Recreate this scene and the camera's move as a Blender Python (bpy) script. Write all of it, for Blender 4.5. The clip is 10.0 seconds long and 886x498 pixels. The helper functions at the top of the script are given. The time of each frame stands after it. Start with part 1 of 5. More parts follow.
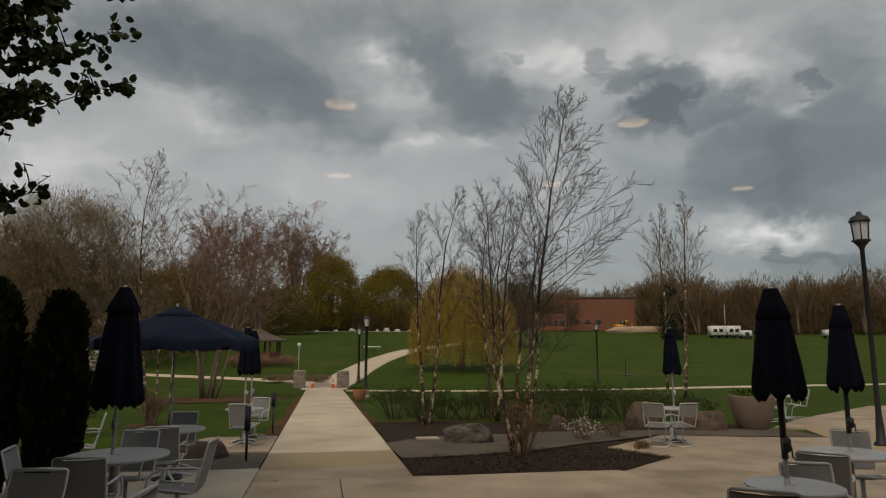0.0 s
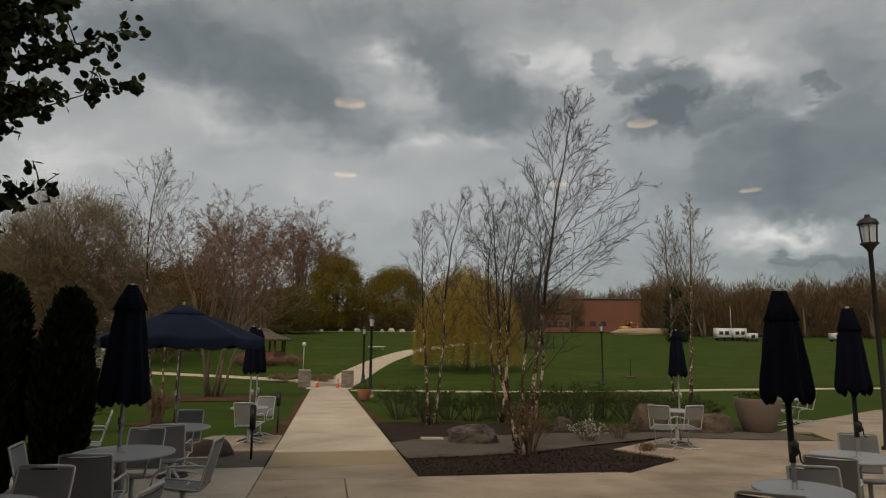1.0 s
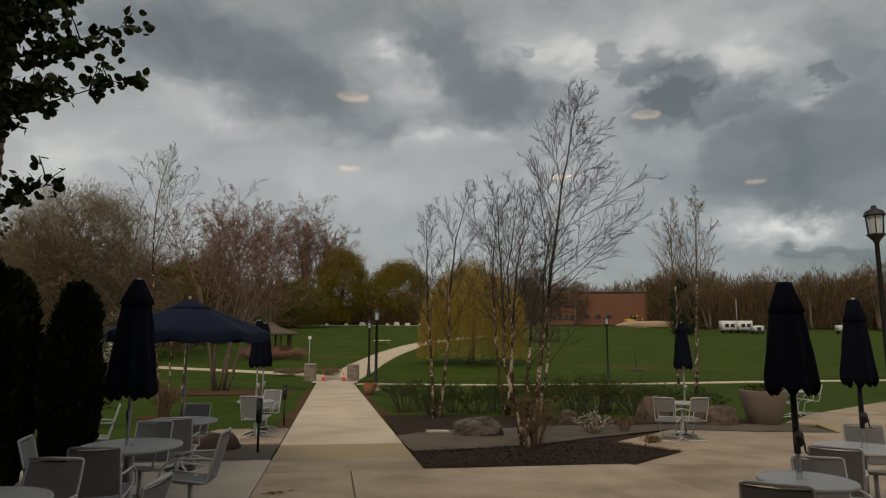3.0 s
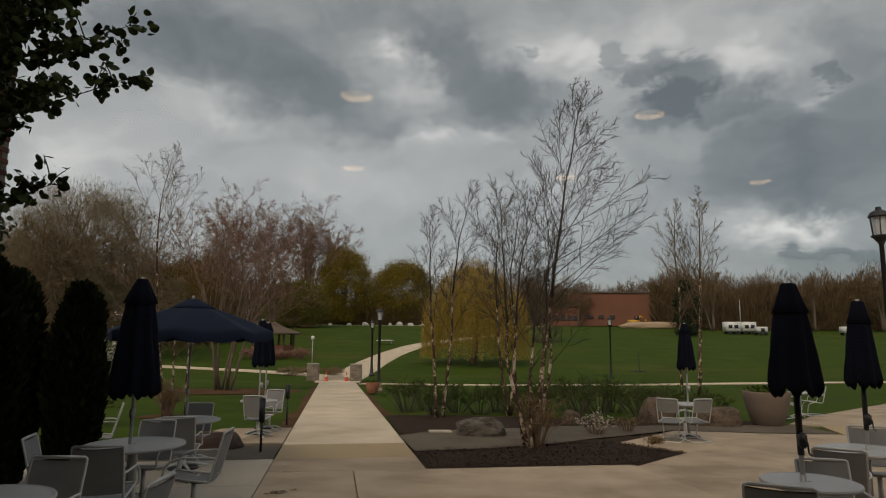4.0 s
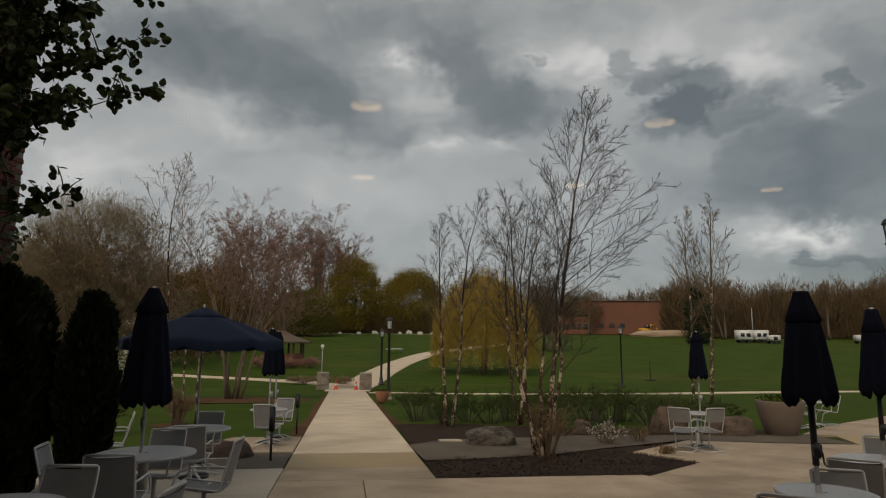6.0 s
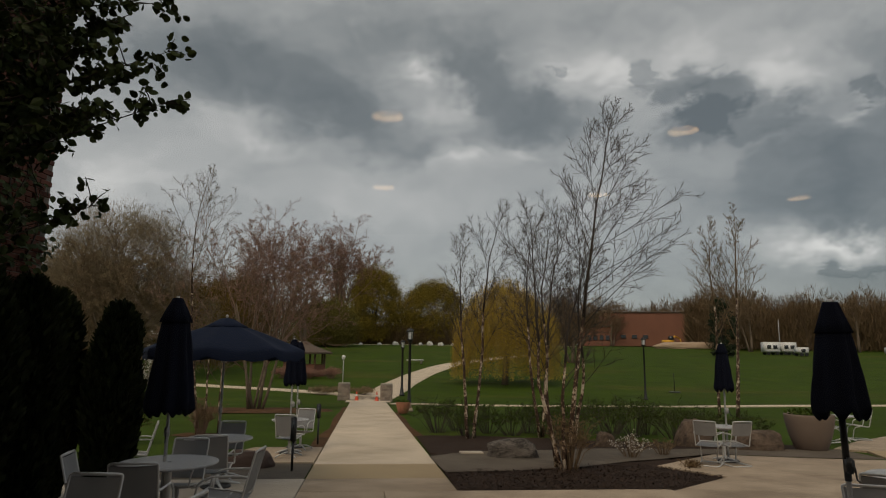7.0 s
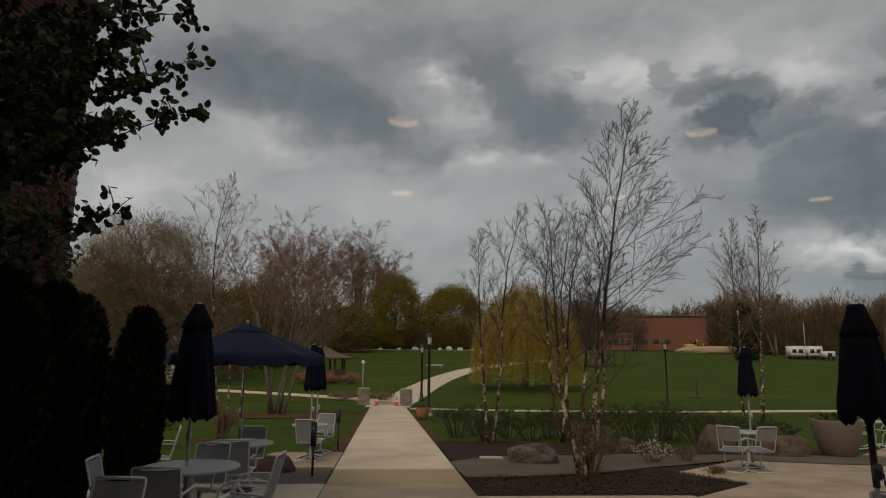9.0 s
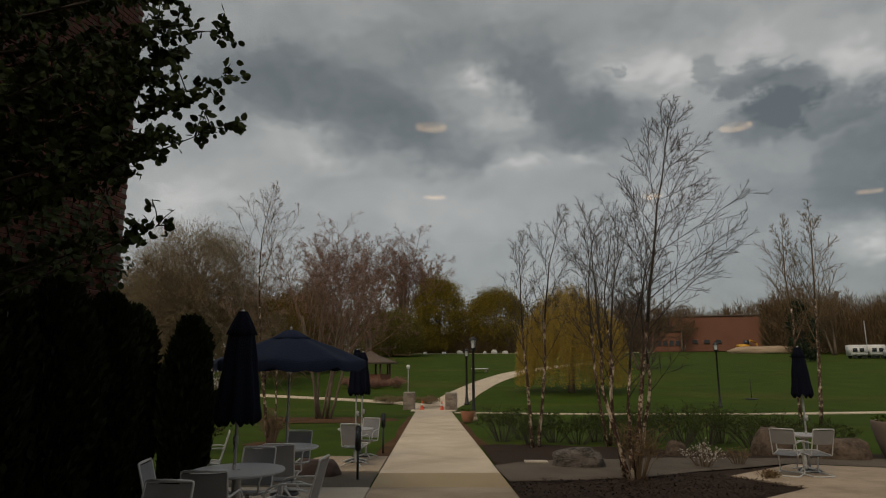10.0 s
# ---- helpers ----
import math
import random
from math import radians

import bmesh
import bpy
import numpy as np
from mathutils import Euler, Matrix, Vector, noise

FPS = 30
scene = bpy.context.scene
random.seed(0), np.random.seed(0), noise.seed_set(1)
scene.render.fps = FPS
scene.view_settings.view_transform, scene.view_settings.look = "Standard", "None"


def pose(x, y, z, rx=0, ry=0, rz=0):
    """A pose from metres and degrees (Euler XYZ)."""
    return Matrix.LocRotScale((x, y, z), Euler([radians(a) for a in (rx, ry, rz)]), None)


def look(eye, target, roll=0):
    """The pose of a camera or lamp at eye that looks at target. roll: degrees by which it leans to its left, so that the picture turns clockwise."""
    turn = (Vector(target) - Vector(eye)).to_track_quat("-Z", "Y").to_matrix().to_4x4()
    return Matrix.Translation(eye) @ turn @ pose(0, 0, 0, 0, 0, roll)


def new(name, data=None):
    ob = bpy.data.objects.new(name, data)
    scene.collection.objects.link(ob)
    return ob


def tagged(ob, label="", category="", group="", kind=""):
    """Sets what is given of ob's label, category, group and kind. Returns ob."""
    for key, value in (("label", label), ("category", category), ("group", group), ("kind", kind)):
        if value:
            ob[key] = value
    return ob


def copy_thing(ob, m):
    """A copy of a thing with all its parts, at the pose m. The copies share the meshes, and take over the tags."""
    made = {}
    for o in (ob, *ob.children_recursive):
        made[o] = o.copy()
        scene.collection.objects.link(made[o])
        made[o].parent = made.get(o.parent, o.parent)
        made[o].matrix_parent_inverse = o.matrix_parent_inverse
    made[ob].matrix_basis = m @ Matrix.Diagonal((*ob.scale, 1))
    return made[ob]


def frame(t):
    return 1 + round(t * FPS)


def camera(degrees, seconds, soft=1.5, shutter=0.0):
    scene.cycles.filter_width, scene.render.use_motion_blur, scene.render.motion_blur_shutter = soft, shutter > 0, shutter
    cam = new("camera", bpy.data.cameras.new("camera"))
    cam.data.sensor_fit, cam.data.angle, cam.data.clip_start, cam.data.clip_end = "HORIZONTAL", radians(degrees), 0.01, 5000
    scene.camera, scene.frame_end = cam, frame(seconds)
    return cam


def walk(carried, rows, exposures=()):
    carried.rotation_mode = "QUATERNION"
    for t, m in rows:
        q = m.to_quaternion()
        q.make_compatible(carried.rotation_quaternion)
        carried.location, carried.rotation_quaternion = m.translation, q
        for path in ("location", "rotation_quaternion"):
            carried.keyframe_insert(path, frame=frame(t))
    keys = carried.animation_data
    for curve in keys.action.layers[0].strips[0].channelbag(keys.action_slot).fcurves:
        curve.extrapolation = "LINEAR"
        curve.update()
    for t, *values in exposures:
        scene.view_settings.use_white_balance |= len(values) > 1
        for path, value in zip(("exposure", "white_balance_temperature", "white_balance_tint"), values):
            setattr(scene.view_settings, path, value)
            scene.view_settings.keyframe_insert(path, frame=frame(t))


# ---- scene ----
cam = camera(70.22, 10.0, soft=1.1)
PATH = [
    (0.0, pose(0.000, 0.000, 1.700, 98.57, 0.00, -0.10)),
    (0.5, pose(-0.012, 0.009, 1.703, 98.59, -0.27, 0.00)),
    (1.0, pose(-0.014, 0.008, 1.697, 98.61, -0.43, 0.31)),
    (1.5, pose(-0.011, 0.004, 1.704, 98.39, -0.41, 0.29)),
    (2.0, pose(-0.013, 0.004, 1.693, 98.29, -0.48, 0.38)),
    (2.5, pose(-0.009, -0.002, 1.688, 98.04, -0.26, 0.62)),
    (4.0, pose(-0.009, -0.003, 1.688, 98.05, -0.41, 1.04)),
    (4.5, pose(-0.009, -0.011, 1.688, 98.18, -0.56, 1.05)),
    (5.0, pose(-0.010, -0.001, 1.691, 98.13, -0.58, 1.14)),
    (5.5, pose(-0.010, -0.005, 1.690, 98.29, -0.47, 1.43)),
    (7.0, pose(-0.015, 0.009, 1.684, 99.78, -0.61, 3.76)),
    (7.5, pose(-0.013, 0.015, 1.679, 99.83, -0.85, 4.75)),
    (8.0, pose(-0.004, 0.005, 1.690, 100.25, -0.72, 4.62)),
    (8.5, pose(-0.009, 0.016, 1.682, 100.10, -0.81, 5.07)),
    (9.0, pose(-0.005, 0.006, 1.680, 100.21, -0.48, 5.51)),
    (9.5, pose(0.004, 0.006, 1.678, 100.33, -0.95, 6.81)),
    (10.0, pose(0.070, -0.003, 1.678, 100.53, 0.14, 9.57)),
]
walk(cam, PATH, exposures=[(0.0, -0.05, 6850, 11), (5.5, -0.07, 6850, 11), (7.0, -0.16, 6850, 11), (10.0, -0.26, 6850, 11)])


# ---- light ----
SKY_STRENGTH = 1.22
SUN_STRENGTH = 1.5
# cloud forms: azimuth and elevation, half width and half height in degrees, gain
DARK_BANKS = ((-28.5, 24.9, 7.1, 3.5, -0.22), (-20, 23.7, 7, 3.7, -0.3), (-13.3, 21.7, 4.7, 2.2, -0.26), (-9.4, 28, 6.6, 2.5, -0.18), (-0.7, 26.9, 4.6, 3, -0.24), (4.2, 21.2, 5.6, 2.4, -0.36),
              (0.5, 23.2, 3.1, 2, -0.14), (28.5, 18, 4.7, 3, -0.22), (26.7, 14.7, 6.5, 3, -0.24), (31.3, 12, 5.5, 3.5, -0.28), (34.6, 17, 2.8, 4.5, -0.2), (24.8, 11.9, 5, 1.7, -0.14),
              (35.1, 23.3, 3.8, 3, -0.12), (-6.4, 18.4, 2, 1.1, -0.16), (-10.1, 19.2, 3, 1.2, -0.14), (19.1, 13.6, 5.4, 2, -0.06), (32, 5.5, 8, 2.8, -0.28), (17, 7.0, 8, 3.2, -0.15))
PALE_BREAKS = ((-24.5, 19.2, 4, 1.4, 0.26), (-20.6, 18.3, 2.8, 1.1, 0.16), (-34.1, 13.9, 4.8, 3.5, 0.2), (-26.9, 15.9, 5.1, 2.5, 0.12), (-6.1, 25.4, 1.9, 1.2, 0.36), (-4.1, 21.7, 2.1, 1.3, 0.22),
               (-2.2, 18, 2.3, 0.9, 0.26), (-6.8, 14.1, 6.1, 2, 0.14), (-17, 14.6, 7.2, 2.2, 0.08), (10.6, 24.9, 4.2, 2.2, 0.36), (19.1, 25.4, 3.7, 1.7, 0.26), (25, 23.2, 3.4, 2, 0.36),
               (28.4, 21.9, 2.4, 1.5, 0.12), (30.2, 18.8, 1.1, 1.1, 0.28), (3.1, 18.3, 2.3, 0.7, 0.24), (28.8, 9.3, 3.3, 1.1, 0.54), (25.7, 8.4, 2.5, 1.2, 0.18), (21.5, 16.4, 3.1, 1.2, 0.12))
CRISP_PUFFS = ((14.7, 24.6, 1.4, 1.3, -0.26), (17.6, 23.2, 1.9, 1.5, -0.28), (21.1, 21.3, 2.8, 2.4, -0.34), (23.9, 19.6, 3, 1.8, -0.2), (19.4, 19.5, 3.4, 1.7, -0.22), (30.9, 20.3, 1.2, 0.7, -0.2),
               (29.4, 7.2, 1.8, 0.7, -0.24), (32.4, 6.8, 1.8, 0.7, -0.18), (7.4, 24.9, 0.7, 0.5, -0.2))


# ---- node helpers ----
def tree_of(mat):
    nt = mat.node_tree
    return nt, nt.nodes, nt.links


def node(nt, kind, **values):
    n = nt.nodes.new(kind)
    for key, v in values.items():
        if key in n.inputs:
            n.inputs[key].default_value = v
    return n


def math_node(nt, op, a, b=None, clamp=False):
    n = nt.nodes.new("ShaderNodeMath")
    n.operation = op
    n.use_clamp = clamp
    for i, v in enumerate((a, b)):
        if v is None:
            continue
        if isinstance(v, (int, float)):
            n.inputs[i].default_value = v
        else:
            nt.links.new(v, n.inputs[i])
    return n.outputs[0]


def ramp(nt, fac, stops):
    n = nt.nodes.new("ShaderNodeValToRGB")
    els = n.color_ramp.elements
    while len(els) < len(stops):
        els.new(0.5)
    for e, (p, c) in zip(els, stops):
        e.position = p
        e.color = (*c, 1)
    nt.links.new(fac, n.inputs[0])
    return n.outputs[0]


# ---- sky: broken storm clouds over a pale overcast ----
SUN_EL, SUN_AZ = 48, 200
world = bpy.data.worlds.new("stormy_sky")
scene.world = world
world.use_nodes = True
wt = world.node_tree
wt.nodes.clear()
out = wt.nodes.new("ShaderNodeOutputWorld")
bg = wt.nodes.new("ShaderNodeBackground")
sky = wt.nodes.new("ShaderNodeTexSky")
sky.sky_type = "NISHITA"
sky.sun_disc = False
sky.sun_elevation, sky.sun_rotation = radians(SUN_EL), radians(SUN_AZ)
coord = wt.nodes.new("ShaderNodeTexCoord")
axes = wt.nodes.new("ShaderNodeSeparateXYZ")
wt.links.new(coord.outputs["Generated"], axes.inputs[0])
around = math_node(wt, "ARCTAN2", axes.outputs[0], axes.outputs[1])
above = math_node(wt, "ARCSINE", axes.outputs[2])
dome = wt.nodes.new("ShaderNodeCombineXYZ")
wt.links.new(around, dome.inputs[0])
wt.links.new(math_node(wt, "MULTIPLY", above, 1.6), dome.inputs[1])


def vector_node(op, a, b, c=None):
    n = wt.nodes.new("ShaderNodeVectorMath")
    n.operation = op
    for i, v in enumerate((a, b, c)):
        if v is None:
            continue
        if isinstance(v, tuple):
            n.inputs[i].default_value = v
        else:
            wt.links.new(v, n.inputs[i])
    return n.outputs["Value" if op == "DOT_PRODUCT" else 0]


# curling air that frays the outlines of the cloud forms
curl = node(wt, "ShaderNodeTexNoise", Scale=8.5, Detail=12.0, Roughness=0.66, Distortion=0.15)
wt.links.new(dome.outputs[0], curl.inputs["Vector"])
swirl = vector_node("SUBTRACT", curl.outputs["Color"], (0.5, 0.5, 0.5))
frayed = vector_node("MULTIPLY_ADD", swirl, (0.20, 0.20, 0.0), dome.outputs[0])
big = node(wt, "ShaderNodeTexNoise", Scale=2.6, Detail=6.0, Roughness=0.55, Distortion=0.2)
puff = node(wt, "ShaderNodeTexNoise", Scale=8.0, Detail=10.0, Roughness=0.62, Distortion=0.2)
for n in (big, puff):
    wt.links.new(frayed, n.inputs["Vector"])


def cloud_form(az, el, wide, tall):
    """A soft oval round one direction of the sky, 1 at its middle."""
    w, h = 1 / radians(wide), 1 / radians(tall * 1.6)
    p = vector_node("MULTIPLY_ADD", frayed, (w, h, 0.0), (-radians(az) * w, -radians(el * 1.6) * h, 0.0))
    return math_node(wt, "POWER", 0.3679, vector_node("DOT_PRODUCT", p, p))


def smooth(value, low, high):
    n = wt.nodes.new("ShaderNodeMapRange")
    n.interpolation_type = "SMOOTHSTEP"
    n.inputs["From Min"].default_value, n.inputs["From Max"].default_value = low, high
    wt.links.new(value, n.inputs["Value"])
    return n.outputs["Result"]


val = math_node(wt, "ADD", math_node(wt, "MULTIPLY", big.outputs[0], 0.26), 0.19)
val = math_node(wt, "ADD", val, math_node(wt, "MULTIPLY", puff.outputs[0], 0.50))
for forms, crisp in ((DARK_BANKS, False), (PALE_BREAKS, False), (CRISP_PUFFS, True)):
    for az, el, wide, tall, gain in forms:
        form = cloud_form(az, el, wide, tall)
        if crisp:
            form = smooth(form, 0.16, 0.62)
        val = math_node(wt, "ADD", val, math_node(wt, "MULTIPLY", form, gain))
clouds = ramp(wt, val, [(0.08, (0.122, 0.140, 0.147)), (0.31, (0.192, 0.212, 0.219)), (0.52, (0.315, 0.333, 0.338)),
                        (0.72, (0.440, 0.452, 0.456)), (0.95, (0.680, 0.686, 0.684))])
mixc = wt.nodes.new("ShaderNodeMixRGB")
mixc.inputs[0].default_value = 0.88
dim = wt.nodes.new("ShaderNodeMixRGB")
dim.blend_type = "MULTIPLY"
dim.inputs[0].default_value = 1.0
dim.inputs[2].default_value = (0.10, 0.10, 0.10, 1)
wt.links.new(sky.outputs[0], dim.inputs[1])
wt.links.new(dim.outputs[0], mixc.inputs[1])
wt.links.new(clouds, mixc.inputs[2])
wt.links.new(mixc.outputs[0], bg.inputs[0])
bg.inputs[1].default_value = SKY_STRENGTH
wt.links.new(bg.outputs[0], out.inputs[0])

sun_data = bpy.data.lights.new("sun", "SUN")
sun_data.energy, sun_data.angle, sun_data.color = SUN_STRENGTH, radians(35), (1.0, 0.83, 0.61)
sun = new("sun", sun_data)
sun.matrix_world = look((0, 0, 40), (-40 * math.cos(radians(SUN_EL)) * math.sin(radians(SUN_AZ)) / math.sin(radians(SUN_EL)),
                                     -40 * math.cos(radians(SUN_EL)) * math.cos(radians(SUN_AZ)) / math.sin(radians(SUN_EL)), 0))


# ---- materials ----
def surface(name, base, dark=None, scale=6.0, fine=60.0, rough=0.8, metal=0.0, bump=0.2, depth=0.01, spread=0.5, vary=0.0, stretch=(1, 1, 1), gloss=0.5):
    """Two scales of colour variation and fine relief, in object metres."""
    m = bpy.data.materials.new(name)
    m.use_nodes = True
    nt = m.node_tree
    b = nt.nodes["Principled BSDF"]
    b.inputs["Roughness"].default_value, b.inputs["Metallic"].default_value = rough, metal
    b.inputs["Specular IOR Level"].default_value = gloss
    dark = dark or tuple(c * 0.6 for c in base)
    geo = nt.nodes.new("ShaderNodeNewGeometry")
    mp = nt.nodes.new("ShaderNodeMapping")
    mp.inputs["Scale"].default_value = stretch
    nt.links.new(geo.outputs["Position"], mp.inputs[0])
    n1 = node(nt, "ShaderNodeTexNoise", Scale=scale, Detail=5.0, Roughness=0.6)
    n2 = node(nt, "ShaderNodeTexNoise", Scale=fine, Detail=4.0, Roughness=0.65)
    for n in (n1, n2):
        nt.links.new(mp.outputs[0], n.inputs["Vector"])
    mixed = math_node(nt, "ADD", math_node(nt, "MULTIPLY", n1.outputs[0], 0.6), math_node(nt, "MULTIPLY", n2.outputs[0], 0.4))
    if vary:
        info = nt.nodes.new("ShaderNodeObjectInfo")
        r = math_node(nt, "MULTIPLY", math_node(nt, "SUBTRACT", info.outputs["Random"], 0.5), vary)
        mixed = math_node(nt, "ADD", mixed, r)
    col = ramp(nt, mixed, [(0.5 - spread * 0.5, dark), (0.5 + spread * 0.3, base), (min(0.99, 0.5 + spread), tuple(min(1, c * 1.15) for c in base))])
    nt.links.new(col, b.inputs["Base Color"])
    if bump:
        bp = node(nt, "ShaderNodeBump", Strength=bump, Distance=depth)
        nt.links.new(n2.outputs[0], bp.inputs["Height"])
        nt.links.new(bp.outputs[0], b.inputs["Normal"])
    return m


def leafy(name, a, b_, c, rough=0.6, sheen=0.15):
    """Leaves and twig clumps that differ leaf by leaf."""
    m = bpy.data.materials.new(name)
    m.use_nodes = True
    nt = m.node_tree
    b = nt.nodes["Principled BSDF"]
    b.inputs["Roughness"].default_value = rough
    b.inputs["Specular IOR Level"].default_value = sheen
    geo = nt.nodes.new("ShaderNodeNewGeometry")
    nt.links.new(ramp(nt, geo.outputs["Random Per Island"], [(0.0, a), (0.5, b_), (1.0, c)]), b.inputs["Base Color"])
    return m


M_CONC = surface("pale_concrete", (0.455, 0.360, 0.266), (0.255, 0.196, 0.140), 1.1, 30, 0.85, bump=0.3, depth=0.004, spread=0.27, vary=0.08, gloss=0.3)
# lighter tone for the walkway past the tan band, far paths and road
M_PATH = surface("lighter_concrete", (0.68, 0.565, 0.435), (0.45, 0.37, 0.275), 0.9, 30, 0.85, bump=0.3, depth=0.004, spread=0.30, vary=0.06, gloss=0.3)
M_TAN = surface("tan_concrete_band", (0.44, 0.335, 0.20), (0.31, 0.23, 0.14), 0.9, 45, 0.85, bump=0.2, depth=0.004, spread=0.42, gloss=0.3)
M_GREYC = surface("grey_concrete", (0.52, 0.455, 0.375), (0.33, 0.287, 0.235), 1.2, 30, 0.85, bump=0.2, depth=0.004, spread=0.42, vary=0.08, gloss=0.3)
M_GRASS = surface("spring_grass", (0.055, 0.092, 0.008), (0.026, 0.044, 0.005), 0.35, 14, 0.95, bump=0.8, depth=0.06, spread=0.34, gloss=0.1)


def worn_grass(m):
    """Broad dry and trodden patches over the green."""
    nt = m.node_tree
    b = nt.nodes["Principled BSDF"]
    src = b.inputs["Base Color"].links[0].from_socket
    geo = nt.nodes.new("ShaderNodeNewGeometry")
    mp = nt.nodes.new("ShaderNodeMapping")
    mp.inputs["Scale"].default_value = (0.035, 0.09, 0.05)
    nt.links.new(geo.outputs["Position"], mp.inputs[0])
    n = node(nt, "ShaderNodeTexNoise", Scale=1.0, Detail=8.0, Roughness=0.66)
    nt.links.new(mp.outputs[0], n.inputs["Vector"])
    fac = nt.nodes.new("ShaderNodeMapRange")
    fac.inputs["From Min"].default_value, fac.inputs["From Max"].default_value, fac.inputs["To Max"].default_value = 0.52, 0.74, 0.75
    nt.links.new(n.outputs[0], fac.inputs["Value"])
    mix = nt.nodes.new("ShaderNodeMixRGB")
    mix.inputs[2].default_value = (0.105, 0.085, 0.022, 1)
    nt.links.new(fac.outputs["Result"], mix.inputs[0])
    nt.links.new(src, mix.inputs[1])
    nt.links.new(mix.outputs[0], b.inputs["Base Color"])


worn_grass(M_GRASS)
M_MULCH = surface("bark_mulch", (0.046, 0.030, 0.022), (0.026, 0.017, 0.0125), 1.6, 32, 0.95, bump=0.5, depth=0.012, spread=0.4, gloss=0.1)
M_MULCHR = surface("red_bark_mulch", (0.13, 0.066, 0.034), (0.045, 0.03, 0.016), 1.1, 22, 0.95, bump=0.9, depth=0.03, spread=0.35, gloss=0.1)
M_GRAVEL = surface("grey_gravel", (0.165, 0.138, 0.112), (0.085, 0.07, 0.056), 1.2, 55, 0.95, bump=0.8, depth=0.015, spread=0.4, gloss=0.1)
M_NAVY = surface("navy_canvas", (0.0055, 0.0075, 0.017), (0.003, 0.004, 0.009), 4, 220, 0.9, bump=0.1, depth=0.002, gloss=0.1)
M_NAVYL = surface("navy_canvas_open", (0.014, 0.021, 0.046), (0.009, 0.014, 0.031), 3, 220, 0.9, bump=0.1, depth=0.002, gloss=0.15)
M_ALU = surface("grey_aluminium", (0.60, 0.60, 0.60), (0.46, 0.46, 0.46), 8, 90, 0.42, 0.25, bump=0.03, depth=0.001)
M_SLING = surface("grey_sling_mesh", (0.27, 0.27, 0.275), (0.185, 0.185, 0.19), 6, 260, 0.8, bump=0.3, depth=0.002, gloss=0.25)
M_TOP = surface("speckled_grey_tabletop", (0.44, 0.44, 0.45), (0.32, 0.32, 0.33), 7, 180, 0.36, 0.0, bump=0.03, depth=0.001)
M_POLE = surface("brushed_pole", (0.40, 0.40, 0.40), (0.29, 0.29, 0.29), 9, 70, 0.45, 0.2, bump=0.02, depth=0.001)
M_BLACK = surface("black_paint", (0.016, 0.016, 0.018), (0.009, 0.009, 0.010), 5, 80, 0.5, bump=0.05, depth=0.002)
M_GLASSL = surface("frosted_lamp_glass", (0.62, 0.64, 0.66), (0.5, 0.52, 0.54), 5, 50, 0.25, bump=0.02, depth=0.001)
M_ROCK = surface("grey_boulder_stone", (0.165, 0.145, 0.13), (0.035, 0.030, 0.026), 3.2, 16, 0.9, bump=0.8, depth=0.04, spread=0.20, stretch=(1, 1, 2.2), gloss=0.2)
M_ROCKB = surface("brown_boulder_stone", (0.165, 0.12, 0.09), (0.06, 0.043, 0.033), 2.0, 14, 0.9, bump=1.0, depth=0.06, spread=0.20, gloss=0.2)
M_ROCKR = surface("dark_red_boulder_stone", (0.10, 0.062, 0.05), (0.045, 0.03, 0.026), 3.0, 30, 0.9, bump=0.7, depth=0.03)
M_WHITER = surface("white_stone", (0.66, 0.65, 0.62), (0.45, 0.44, 0.42), 2.0, 20, 0.9, bump=0.4, depth=0.03)
M_POT = surface("taupe_pot", (0.205, 0.155, 0.125), (0.145, 0.11, 0.09), 2.0, 60, 0.8, bump=0.15, depth=0.004, gloss=0.25)
M_TERRA = surface("terracotta", (0.36, 0.15, 0.085), (0.24, 0.10, 0.06), 3, 50, 0.8, bump=0.15, depth=0.004)
M_STONEP = surface("pillar_stone", (0.34, 0.28, 0.23), (0.18, 0.145, 0.12), 3.5, 30, 0.9, bump=0.5, depth=0.01, vary=0.35)
M_CAPST = surface("pillar_cap_stone", (0.42, 0.38, 0.33), (0.3, 0.27, 0.23), 3, 40, 0.85)
M_ORANGE = surface("orange_plastic", (0.72, 0.10, 0.045), (0.55, 0.075, 0.035), 4, 50, 0.5, bump=0.03)
M_WHITE = surface("white_paint", (0.74, 0.74, 0.73), (0.6, 0.6, 0.6), 3, 50, 0.5, bump=0.05)
M_DGLASS = surface("dark_window_glass", (0.03, 0.035, 0.04), (0.02, 0.022, 0.026), 2, 20, 0.12, bump=0.0)
M_YELLOW = surface("machine_yellow", (0.72, 0.38, 0.03), (0.5, 0.26, 0.02), 2, 20, 0.5)
M_DIRT = surface("bare_earth", (0.46, 0.34, 0.24), (0.33, 0.24, 0.165), 0.5, 6, 0.95, bump=0.5, depth=0.05)
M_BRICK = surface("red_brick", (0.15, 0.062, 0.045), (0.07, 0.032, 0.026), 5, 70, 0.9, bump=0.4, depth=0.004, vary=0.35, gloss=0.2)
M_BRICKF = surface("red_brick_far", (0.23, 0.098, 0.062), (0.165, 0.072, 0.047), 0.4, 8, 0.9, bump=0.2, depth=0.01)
M_MORTAR = surface("grey_mortar", (0.20, 0.18, 0.16), (0.13, 0.115, 0.10), 6, 60, 0.95)
M_ROOF = surface("brown_shingle", (0.13, 0.092, 0.068), (0.085, 0.06, 0.045), 1.2, 14, 0.9)
M_WOODB = surface("brown_stained_timber", (0.15, 0.08, 0.045), (0.085, 0.046, 0.028), 2, 30, 0.7, stretch=(1, 1, 0.2))
